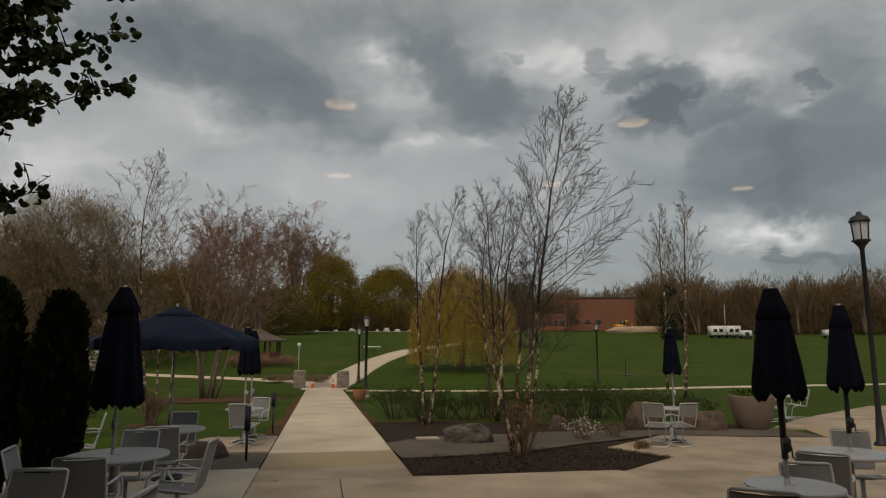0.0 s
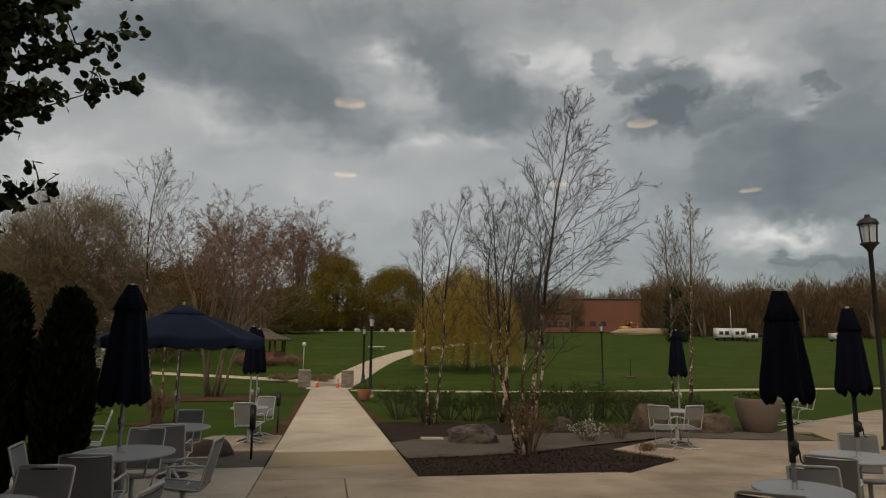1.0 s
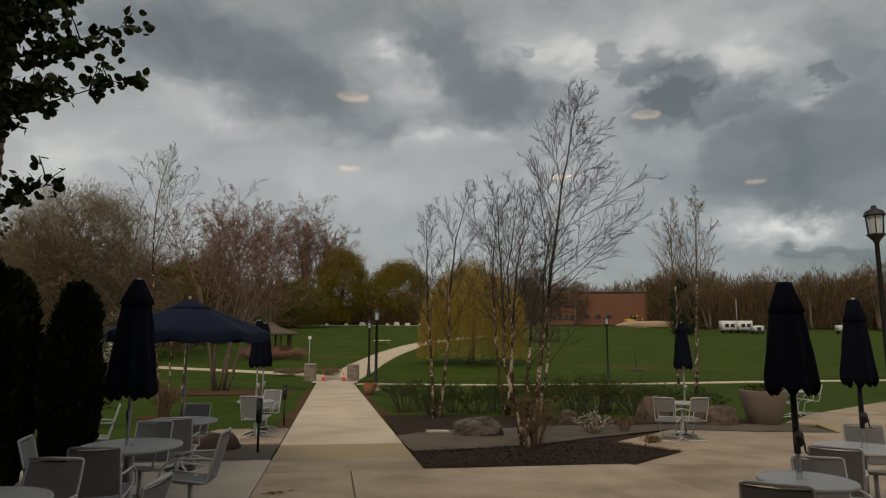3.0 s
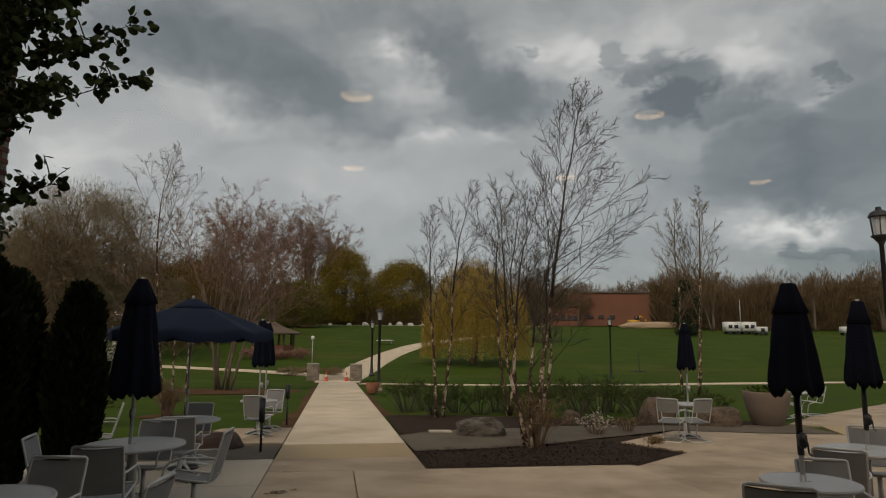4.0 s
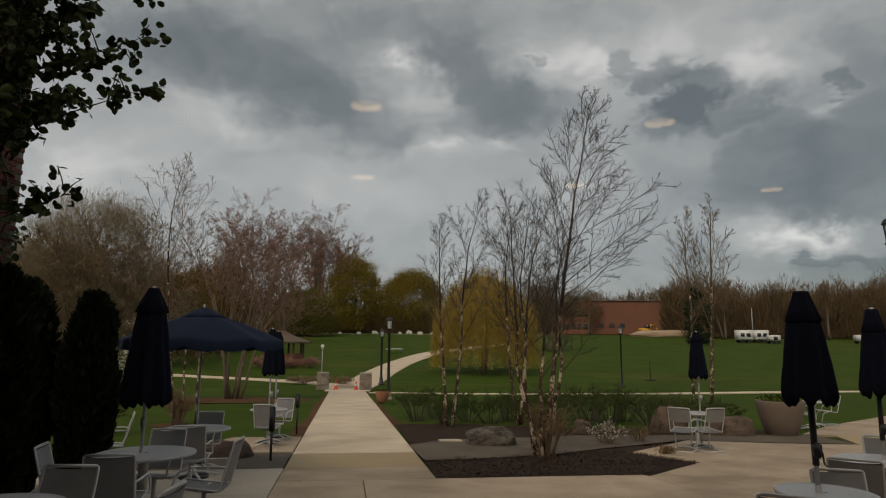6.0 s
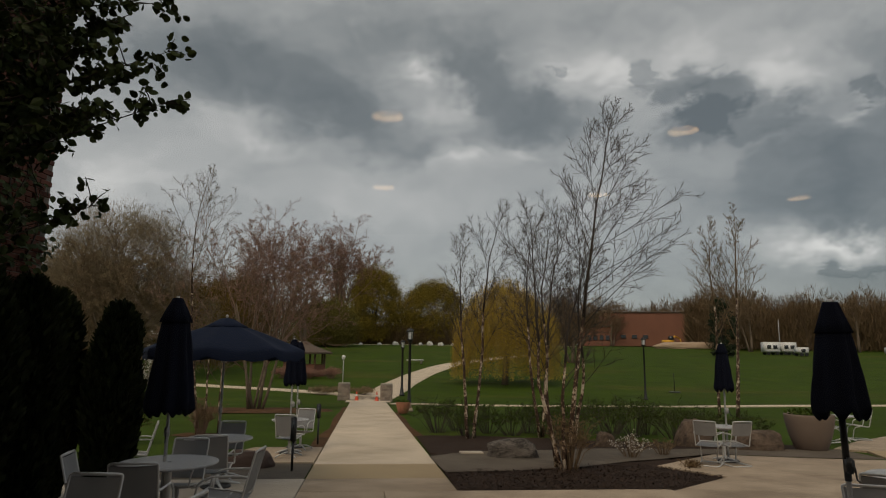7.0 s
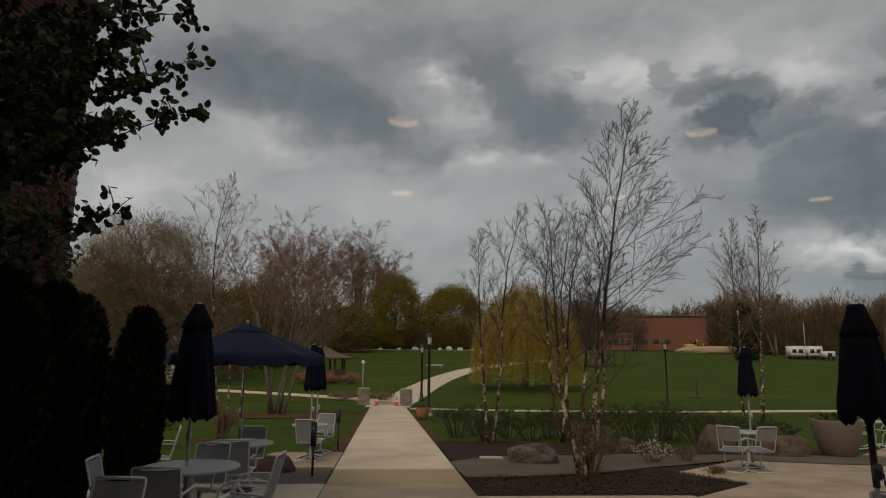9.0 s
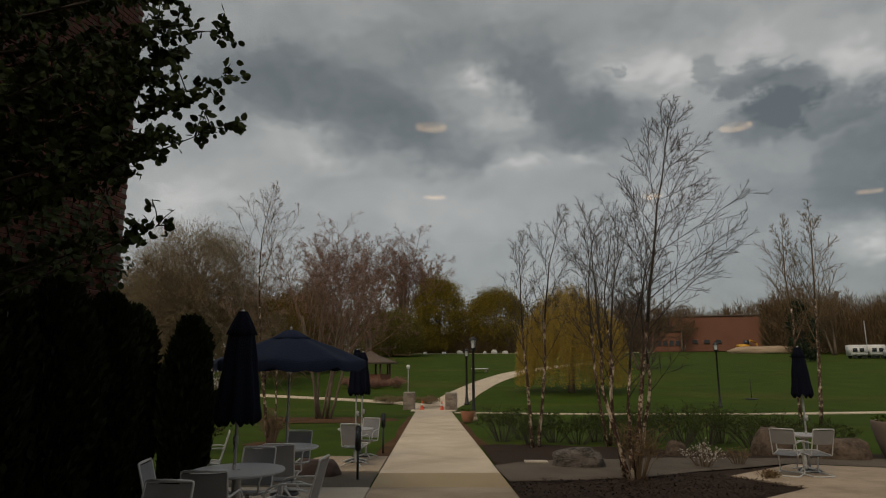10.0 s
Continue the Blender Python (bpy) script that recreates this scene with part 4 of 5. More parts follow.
def undergrowth():
    """A belt of brown brush that closes the far edge of the lawn."""
    rng = random.Random(19)
    s = Soup()
    # west to east: length along x, nearest y, its slope, depth, height, share
    belts = ((-85, -34, 92, -0.25, 10, 11.0, 44000, 0.16, 0.36), (-45, 28, 203, 0.0, 10, 5.0, 44000, 0.30, 0.60), (58, 170, 158, -0.05, 22, 13.0, 80000, 0.22, 0.48), (22, 84, 223, 0.0, 9, 12.0, 24000, 0.3, 0.6),
             (58, 175, 176, -0.05, 8, 9.5, 24000, 0.6, 1.1), (-160, -45, 172, 0.1, 22, 7.0, 18000, 0.3, 0.6))
    for x0, x1, y0, slope, deep, tall, count, small, large in belts:
        for _ in range(count):
            x = rng.uniform(x0, x1)
            y = y0 + deep * rng.random() + slope * (x - x1)
            h = tall + 0.55 * tall * noise.noise((x * 0.09, y * 0.05, 1)) + 0.35 * tall * noise.noise((x * 0.4, y * 0.3, 2))
            size = rng.uniform(small, large)
            sliver(s, (x, y, gz(y) + rng.random() ** 1.15 * max(1.0, h)), (rng.gauss(0, 0.45), rng.gauss(0, 0.45), 1), size * 4.2, size * 0.30, rng)
    ob = s.make("brush", L_THICKET)
    tagged(ob, "dense brown brush along the far edge of the lawn", "brush", kind="stuff")


undergrowth()


# ---- shrubs, hedge and the leafy tree beside the house ----
def shrub(x, y, width, height, leaves, seed, label, n=40, size=0.06, per=9, twig=M_TWIGT, category="shrub", group=""):
    rng = random.Random(seed)
    root = thing("shrub", label, category, x, y, gz(y) - 0.05, group=group)
    tw, lf = Soup(), Soup()
    for k in range(n):
        a = rng.uniform(0, 6.28)
        q = rng.random() ** 0.6
        tip = Vector((math.cos(a) * q * width / 2, math.sin(a) * q * width / 2, height * rng.uniform(0.55, 1.0) * (1 - 0.3 * q)))
        b = Vector((math.cos(a), math.sin(a), 0)) * q * 0.12 * width
        mid = b.lerp(tip, 0.5) + Vector((0, 0, 0.1 * height))
        tw.add(*tube_data([b, mid, tip], [0.009, 0.007, 0.004], 3))
        for j in range(4):
            s = mid.lerp(tip, rng.random())
            e = s + Vector((rng.gauss(0, 1), rng.gauss(0, 1), rng.uniform(0.2, 1.2))) * 0.13 * height
            tw.add(*tube_data([s, e], [0.005, 0.003], 3))
            for _ in range(per):
                p = s.lerp(e, rng.random() * 1.2) + Vector((rng.gauss(0, 1), rng.gauss(0, 1), rng.gauss(0, 1))) * size * 0.8
                if p.z > 0.02:
                    leaf(lf, p, size * rng.uniform(0.6, 1.4), rng, full=False)
    t = tw.make("branchwork", twig, root)
    lf.make("foliage", leaves, root)["kind"] = "stuff"
    return root


rng = random.Random(77)
for i, (x, y, w, h) in enumerate(((-1.5, 20.6, 1.7, 1.5), (0.1, 20.8, 1.5, 1.2), (1.4, 21.2, 1.6, 1.3), (2.6, 20.4, 1.7, 1.35), (3.6, 19.6, 1.7, 1.35),
                                  (4.6, 20.6, 1.8, 1.5), (5.6, 19.8, 1.8, 1.3), (6.8, 20.8, 1.8, 1.2), (-0.6, 19.3, 1.2, 1.0), (2.2, 18.6, 1.2, 0.9), (7.9, 20.3, 1.5, 1.0), (0.8, 20.2, 1.8, 1.1), (3.1, 21.3, 2.0, 1.5), (4.2, 21.5, 2.0, 1.6), (5.2, 21.4, 2.0, 1.4), (6.2, 21.6, 2.0, 1.3), (-0.9, 21.6, 1.8, 1.3), (2.0, 20.9, 1.8, 1.3))):
    shrub(x, y, w * 1.15, h * 0.88, L_GREEN, 100 + i, "loose shrub with fresh green spring leaves", 34, 0.036, 12, M_BARKD, group="green shrubs behind the bed")
shrub(3.2, 14.7, 0.95, 0.62, L_BLOS, 121, "small twiggy shrub with whitish blossom", 34, 0.035, 3)
shrub(4.05, 15.3, 0.85, 0.5, L_TAN, 122, "small twiggy shrub with pale buds", 26, 0.03, 2)
shrub(1.58, 12.62, 1.0, 1.25, L_BRN, 123, "dry brown undergrowth round the birch stems", 40, 0.035, 3)
shrub(-8.15, 18.2, 0.8, 1.15, L_BRN, 124, "brown undergrowth round the birch stems", 46, 0.04, 5, M_TWIGR)
shrub(-9.2, 15.4, 2.0, 1.0, L_GREEN, 125, "green shrub at the lawn's edge", 50, 0.07, 7)
shrub(-11.0, 16.4, 2.4, 1.2, L_OLIVE, 126, "olive-green shrub at the lawn's edge", 50, 0.07, 7)
shrub(-12.8, 22.5, 2.0, 3.4, L_BLOS, 127, "tall thin shrub in white blossom", 40, 0.08, 5)
shrub(4.05, 13.25, 0.5, 0.22, L_BRN, 128, "low tuft of dry growth at the bed's corner", 20, 0.04, 3)


def arborvitae(x, y, width, height, seed):
    rng = random.Random(seed)
    root = thing("arborvitae", "dense dark green columnar arborvitae", "hedge", x, y, gz(y) - 0.05, group="arborvitae hedge by the house")

    def rad(t):
        swell = float(np.interp(t, (0, 0.25, 0.5, 0.72, 0.86, 0.95, 1.0), (0.62, 0.80, 1.0, 0.86, 0.66, 0.40, 0.10)))
        return width / 2 * swell

    def lump(a, t):
        c, d = math.cos(a), math.sin(a)
        return 1 + 0.26 * noise.noise((c * 1.6 + seed, d * 1.6, t * 5)) + 0.12 * noise.noise((c * 4 + seed, d * 4, t * 14))
    prof = [(rad(i / 30) * 0.9, height * 0.97 * i / 30) for i in range(31)]
    v, f = lathe(prof, 32, lambda a, k: lump(a, k / 30))
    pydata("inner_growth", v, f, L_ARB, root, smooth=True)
    s = Soup()
    for _ in range(6500):
        t, a = rng.random() ** 0.85, rng.uniform(0, 6.28)
        q = rad(t) * lump(a, t) * rng.uniform(0.84, 1.08)
        p = Vector((math.cos(a) * q, math.sin(a) * q, t * height))
        # a flat fan of scales that points up and out
        up_ = Vector((math.cos(a) * 0.55 + rng.gauss(0, 0.25), math.sin(a) * 0.55 + rng.gauss(0, 0.25), 1.0)).normalized()
        side = up_.cross(Vector((rng.gauss(0, 1), rng.gauss(0, 1), 0.2))).normalized()
        L, w = rng.uniform(0.07, 0.17), rng.uniform(0.018, 0.04)
        s.add([tuple(p), tuple(p + up_ * L * 0.55 + side * w), tuple(p + up_ * L), tuple(p + up_ * L * 0.5 - side * w)], [(0, 1, 2, 3)])
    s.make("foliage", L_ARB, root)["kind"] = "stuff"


for i, (x, y, w, h) in enumerate(((-5.14, 8.6, 0.68, 2.64), (-5.98, 8.4, 0.86, 2.80), (-5.05, 6.7, 0.72, 2.70), (-5.0, 5.85, 0.85, 2.75), (-5.0, 4.95, 0.85, 2.8))):
    arborvitae(x, y, w, h, 200 + i)


def leafy_tree():
    """The small-leaved tree whose boughs reach past the corner of the house."""
    rng = random.Random(61)
    root = thing("aspen_tree", "leafy tree with small round dark leaves beside the house", "tree", -4.75, 3.35, gz(3.35) - 0.05)
    tr, br, lf = Soup(), Soup(), Soup()
    stem = [Vector(p) for p in ((0, 0, 0), (0.05, 0.05, 1.2), (0.0, 0.1, 2.4), (0.1, 0.05, 3.6), (0.05, 0.12, 4.8), (0.12, 0.1, 6.2))]
    tr.add(*tube_data(stem, [0.11, 0.095, 0.08, 0.065, 0.045, 0.015], 9))
    base = Vector((-4.75, 3.35, gz(3.35) - 0.05))
    boughs = [((-2.15, 4.2, 4.85), 1.1), ((-2.2, 4.6, 4.5), 1.1), ((-2.16, 3.9, 4.2), 1.1), ((-2.02, 4.3, 3.92), 1.2), ((-2.08, 4.5, 3.62), 1.2), ((-2.36, 4.0, 3.35), 1.1), ((-2.55, 4.2, 3.9), 1.2), ((-2.6, 4.4, 4.2), 1.2), ((-2.7, 4.1, 3.55), 1.2),
              ((-2.50, 4.35, 2.76), 0.5), ((-2.68, 4.3, 2.66), 0.5),
              ((-3.05, 4.3, 2.72), 0.5), ((-1.85, 4.5, 5.3), 1.0), ((-2.0, 4.9, 5.7), 1.0), ((-2.7, 4.7, 4.4), 1.1), ((-2.8, 4.1, 4.0), 1.1), ((-3.0, 4.8, 3.6), 1.1), ((-3.3, 4.2, 4.7), 1.2),
              ((-3.1, 5.0, 5.2), 1.2), ((-3.5, 5.0, 4.0), 1.2), ((-3.6, 4.6, 3.2), 1.0), ((-2.5, 4.4, 5.2), 1.1), ((-2.5, 4.3, 3.75), 1.1), ((-2.75, 4.5, 3.4), 1.1), ((-2.35, 4.1, 4.65), 1.1), ((-3.1, 4.2, 3.3), 1.0), ((-3.3, 4.5, 4.4), 1.2)]
    for tip, dens in boughs:
        e = Vector(tip) + Vector((-0.33, -0.05, 0.0)) - base
        s = Vector((0.05, 0.08, max(1.6, e.z - rng.uniform(0.7, 1.2))))
        L = (e - s).length
        mid = s.lerp(e, 0.5) + Vector((rng.uniform(-0.1, 0.1), rng.uniform(-0.1, 0.1), rng.uniform(-0.15, 0.1)))
        pts = [s * (1 - t) ** 2 + mid * 2 * t * (1 - t) + e * t * t for t in [i / 10 for i in range(11)]]
        br.add(*tube_data(pts, [0.020 - 0.0018 * i for i in range(11)], 5))
        for k in range(int(31 * dens)):
            t = 1.0 - 0.72 * rng.random() ** 1.25
            i = min(9, int(t * 10))
            p = pts[i].lerp(pts[i + 1], t * 10 - i)
            d = (pts[i + 1] - pts[i]).normalized()
            side = Vector((rng.gauss(0, 1), rng.gauss(0, 1), rng.gauss(0, 0.8))).normalized()
            q = p + (d * 0.5 + side * 0.8).normalized() * rng.uniform(0.16, 0.42) * (1.15 - 0.6 * t)
            br.add(*tube_data([p, p.lerp(q, 0.5) + Vector((0, 0, 0.015)), q], [0.006, 0.005, 0.003], 3))
            for j in range(rng.randint(6, 11)):
                w = p.lerp(q, rng.uniform(0.2, 1.05)) + Vector((rng.gauss(0, 1), rng.gauss(0, 1), rng.gauss(0, 1) - 0.5)) * 0.022
                leaf(lf, w, rng.uniform(0.050, 0.082), rng)
    tr.make("trunk", M_BARKG, root, smooth=True)
    b = br.make("branchwork", M_BARKD, root, smooth=True)
    lf.make("foliage", L_DARK, root)["kind"] = "stuff"


leafy_tree()


# ---- patio furniture ----
def sling(parent, name, w, prof):
    """A taut mesh panel with a thickness, sagging a little between its rails."""
    v, f = [], []
    cols = 5
    n = len(prof)
    for layer in (0, 1):
        for y, z in prof:
            for i in range(cols):
                q = i / (cols - 1) * 2 - 1
                dip = 0.014 * (1 - q * q)
                v.append((w * q, y - dip * 0.7 - 0.010 * layer, z - dip * 0.7 - 0.010 * layer))
    for i in range(n - 1):
        for k in range(cols - 1):
            a = i * cols + k
            f.append((a, a + 1, a + cols + 1, a + cols))
            b = a + n * cols
            f.append((b + cols, b + cols + 1, b + 1, b))
    return pydata(name, v, f, M_SLING, parent, smooth=True)


def build_chair(swivel=True):
    """A sling armchair, on a swivel column with curved feet or on a sled; it faces +y."""
    c = thing("patio_chair", "grey aluminium swivel armchair with mesh sling" if swivel else "pale grey metal sled-base armchair", "chair", group="patio chairs")
    w = 0.212
    sling(c, "seat", w, [(0.25, 0.435), (0.2, 0.428), (0.05, 0.40), (-0.12, 0.385), (-0.20, 0.395)])
    lowest = 0.46 if swivel else 0.62
    sling(c, "backrest", w, [(-0.215 - (z - 0.45) * 0.28, z) for z in (lowest, 0.66, 0.74, 0.82, 0.872)])
    loop = rounded([(-w, 0.27, 0.44), (-w, -0.21, 0.39), (-w, -0.34, 0.885), (w, -0.34, 0.885), (w, -0.21, 0.39), (w, 0.27, 0.44), (-w, 0.27, 0.44)], 0.02)
    tube("seat_frame", loop[:-1], 0.011, M_ALU, c, closed=True)
    if not swivel:
        tube("lower_rail", [(-w, -0.255, lowest), (w, -0.255, lowest)], 0.013, M_ALU, c)
    tube("top_rail", [(-w + 0.02, -0.341, 0.888), (0, -0.343, 0.890), (w - 0.02, -0.341, 0.888)], 0.013, M_ALU, c)
    for s in (-1, 1):
        x = s * (w + 0.03)
        tube("arm", rounded([(s * w, -0.275, 0.63), (x, -0.2, 0.645), (x, 0.10, 0.64), (x, 0.23, 0.58), (x, 0.26, 0.44), (s * w, 0.25, 0.43)], 0.06), 0.0115, M_ALU, c)
    if swivel:
        tube("column", [(0, 0.0, 0.06), (0, 0, 0.37)], 0.026, M_ALU, c, n=12)
        tube("seat_bracket", [(-w, 0.0, 0.395), (-0.1, 0, 0.375), (0.1, 0, 0.375), (w, 0.0, 0.395)], 0.013, M_ALU, c)
        for k in range(4):
            a = k * math.pi / 2 + math.pi / 4
            tube("foot", [(0.02 * math.cos(a), 0.02 * math.sin(a), 0.10), (0.16 * math.cos(a), 0.16 * math.sin(a), 0.075), (0.30 * math.cos(a), 0.30 * math.sin(a), 0.016)], 0.015, M_ALU, c)
    else:
        tube("base", rounded([(-w, 0.05, 0.40), (-w, 0.20, 0.36), (-w, 0.27, 0.02), (-w, -0.28, 0.016), (w, -0.28, 0.016), (w, 0.27, 0.02), (w, 0.20, 0.36), (w, 0.05, 0.40)], 0.07), 0.014, M_ALU, c)
        tube("stretcher", [(-w, 0.27, 0.03), (w, 0.27, 0.03)], 0.012, M_ALU, c)
    return c


def build_table(r=0.5):
    t = thing("patio_table", "round grey metal patio table on a pedestal", "table", group="patio tables")
    prof = [(0.026, 0.695), (r - 0.03, 0.690), (r, 0.70), (r + 0.006, 0.712), (r, 0.724), (r - 0.012, 0.727), (r - 0.03, 0.722), (0.026, 0.722), (0.026, 0.695)]
    v, f = lathe(prof, 56)
    pydata("tabletop", v, f, M_TOP, t, smooth=False)
    v, f = lathe([(0.05, 0.69), (0.036, 0.66), (0.036, 0.1), (0.05, 0.07), (0.05, 0.03)], 20)
    pydata("pedestal", v, f, M_ALU, t, smooth=True)
    for k in range(4):
        a = k * math.pi / 2 + 0.4
        c, s = math.cos(a), math.sin(a)
        tube("foot", [(0.03 * c, 0.03 * s, 0.08), (0.22 * c, 0.22 * s, 0.05), (0.36 * c, 0.36 * s, 0.018)], [0.022, 0.02, 0.016], M_ALU, t)
        tube("bracket", [(0.03 * c, 0.03 * s, 0.62), (0.2 * c, 0.2 * s, 0.675), (0.34 * c, 0.34 * s, 0.682)], 0.012, M_ALU, t)
    return t


def build_closed_umbrella(height=2.5, hem=1.27, wide=0.27, cap=0.30, seed=0, dark_sleeve=False):
    u = thing("patio_umbrella", "closed navy canvas umbrella hanging in folds", "umbrella", group="patio umbrellas")
    L = height - hem
    prof = []
    for i in range(21):
        t = i / 20
        z = height - cap * 0.55 - t * (L - cap * 0.55)
        r = wide * 0.52 + wide * 0.48 * (t ** 0.8)
        if t > 0.93:
            r *= 1 - (t - 0.93) * 0.8
        prof.append((r, z))

    def fold(a, k):
        t = k / 20
        return 1 + (0.05 + 0.10 * t) * math.cos(8 * a + 0.6 * noise.noise((t * 2, seed, 0))) + 0.05 * noise.noise((math.cos(a) * 2.5, math.sin(a) * 2.5, t * 5 + seed)) + 0.12 * t * noise.noise((math.cos(a) * 1.4, math.sin(a) * 1.4 + seed, t * 2.0))
    n = 64
    v, f = lathe(prof, n, fold)
    # scalloped hem and an inner face
    last = len(prof) - 1
    for i in range(n):
        x, y, z = v[last * n + i]
        a = 2 * math.pi * i / n
        v[last * n + i] = (x, y, z + 0.045 * math.cos(8 * a + 0.5) + 0.03 * noise.noise((a, seed, 4)))
    o = len(v)
    for i in range(n):
        x, y, z = v[last * n + i]
        v.append((x * 0.8, y * 0.8, z + 0.03))
    for i in range(n):
        v.append((v[o + i][0] * 0.4, v[o + i][1] * 0.4, height - 0.6))
    for i in range(n):
        j = (i + 1) % n
        f.append((last * n + i, last * n + j, o + j, o + i))
        f.append((o + i, o + j, o + n + j, o + n + i))
    canopy = pydata("canopy", v, f, M_NAVY, u, smooth=True)
    prof = [(0.012, height), (0.056, height - 0.003), (0.064, height - 0.03), (wide * 0.5, height - cap * 0.55), (wide * 0.70, height - cap), (wide * 0.67, height - cap - 0.004), (wide * 0.5, height - cap * 0.8)]
    v, f = lathe(prof, 48, lambda a, k: 1 + (0.07 * math.cos(8 * a) if k > 1 else 0))
    pydata("vent_cap", v, f, M_NAVY, u, smooth=True)
    tube("pole", [(0, 0, 0.06), (0, 0, 1.2), (0, 0, height + 0.02)], 0.019, M_POLE, u, n=12)
    tube("lower_pole", [(0, 0, 0.05), (0, 0, 0.78)], 0.0235, M_POLE, u, n=12)
    if dark_sleeve:
        tube("sleeve", [(0, 0, 0.93), (0, 0, hem + 0.1)], 0.026, M_BLACK, u, n=12, label="dark upper sleeve of the pole")
    crank = part("crank_box", box_bm(0.055, 0.08, 0.12, 0.014, Matrix.Translation((0, -0.035, 1.05))), M_BLACK if dark_sleeve else M_POLE, u)
    tube("crank_handle", rounded([(0, -0.07, 1.05), (0, -0.11, 1.05), (0.0, -0.12, 0.96), (0, -0.16, 0.95)], 0.02), 0.007, M_BLACK, crank, n=6)
    v, f = lathe([(0.0, 0.08), (0.04, 0.08), (0.05, 0.045), (0.2, 0.035), (0.22, 0.02), (0.22, 0.0), (0.0, 0.0)], 28)
    pydata("base_plate", v, f, M_BLACK, u, smooth=False)
    return u


def build_open_umbrella(height=2.53, rim=2.13, r=1.22):
    u = thing("patio_umbrella", "open navy canvas umbrella over a table", "umbrella", group="patio umbrellas")
    n, rows = 48, 10
    v, f = [], []
    for side in (0, 1):
        o = len(v)
        for k in range(rows + 1):
            t = 0.12 + 0.88 * k / rows
            for i in range(n):
                a = 2 * math.pi * i / n
                oct_ = math.cos(math.pi / 8) / math.cos((a % (math.pi / 4)) - math.pi / 8)
                q = r * t * oct_
                sag = -0.05 * t * (1 - abs(((a % (math.pi / 4)) / (math.pi / 8)) - 1)) * 0.9
                z = height - (height - rim) * (0.78 * t + 0.22 * t * t) + sag - 0.008 * side
                v.append((q * math.cos(a), q * math.sin(a), z))
        for k in range(rows):
            for i in range(n):
                j = (i + 1) % n
                q = (o + k * n + i, o + k * n + j, o + (k + 1) * n + j, o + (k + 1) * n + i)
                f.append(q if side == 0 else q[::-1])
    o = rows * n
    e = len(v)
    for i in range(n):
        x, y, z = v[o + i]
        a = 2 * math.pi * i / n
        v.append((x * 0.995, y * 0.995, z - 0.10 - 0.05 * abs(math.sin(8 * a))))
    for i in range(n):
        j = (i + 1) % n
        f.append((o + i, o + j, e + j, e + i))
    canopy = pydata("canopy", v, f, M_NAVYL, u, "faded navy canvas with a hanging valance", smooth=True)
    prof = [(0.0, height + 0.045), (0.10, height + 0.03), (0.24, height - 0.05), (0.34, height - 0.10), (0.335, height - 0.108), (0.2, height - 0.055)]
    v2, f2 = lathe(prof, 48, lambda a, k: math.cos(math.pi / 8) / math.cos((a % (math.pi / 4)) - math.pi / 8))
    pydata("vent_cap", v2, f2, M_NAVYL, u, smooth=True)
    v2, f2 = lathe([(0.0, height + 0.10), (0.02, height + 0.09), (0.022, height + 0.06), (0.012, height + 0.03)], 14)
    pydata("finial", v2, f2, M_POLE, u, smooth=True)
    for k in range(8):
        a = k * math.pi / 4
        c, s = math.cos(a), math.sin(a)
        rib = tube("rib", [(0.03 * c, 0.03 * s, height - 0.05), (r * 0.5 * c, r * 0.5 * s, height - (height - rim) * 0.45 - 0.03), (r * 0.97 * c, r * 0.97 * s, rim - 0.01)], 0.008, M_POLE, u, n=6)
        tube("strut", [(0.03 * c, 0.03 * s, height - 0.62), (r * 0.5 * c, r * 0.5 * s, height - (height - rim) * 0.45 - 0.03)], 0.007, M_POLE, rib, n=6)
    v2, f2 = lathe([(0.022, height - 0.58), (0.045, height - 0.59), (0.045, height - 0.65), (0.022, height - 0.66)], 16)
    pydata("hub", v2, f2, M_POLE, u, smooth=True)
    tube("pole", [(0, 0, 0.05), (0, 0, 1.0), (0, 0, height + 0.04)], 0.0165, M_POLE, u, n=12)
    crank = part("crank_box", box_bm(0.05, 0.07, 0.11, 0.012, Matrix.Translation((0, -0.035, 1.15))), M_POLE, u)
    v2, f2 = lathe([(0.0, 0.08), (0.04, 0.08), (0.05, 0.045), (0.2, 0.035), (0.22, 0.02), (0.22, 0.0), (0.0, 0.0)], 28)
    pydata("base_plate", v2, f2, M_BLACK, u, smooth=False)
    return u


def put(ob, x, y, rz=0.0, tx=0.0, ty=0.0):
    ob.matrix_basis = pose(x, y, gz(y) + 0.002, tx, ty, rz)
    return ob


def facing(fx, fy):
    return math.degrees(math.atan2(-fx, fy))


SWIVEL = [(-3.88, 6.45, 0.95, 0.30), (-3.28, 6.10, -0.25, 0.96), (-3.62, 7.55, 0.05, -1), (-2.26, 4.25, -1, -0.02), (-2.79, 6.97, -0.98, -0.10), (-5.72, 10.3, -0.88, -0.47),
          (-4.27, 10.5, 0.05, -1), (-3.75, 8.85, -0.25, 1), (-4.13, 13.54, 0.05, 1), (-4.30, 14.96, -0.1, -1), (2.24, 4.61, 0.40, 0.9), (3.22, 5.60, -0.20, -0.97),
          (3.70, 6.36, 0.50, 0.87), (4.90, 7.65, -0.3, -0.95), (-3.06, 4.68, 0.03, -1)]
SLED = [(4.55, 13.7, 0.5, 0.86), (5.05, 13.75, -0.25, 0.97), (9.75, 19.3, 0.9, 0.4), (11.2, 20.4, -0.9, 0.1)]
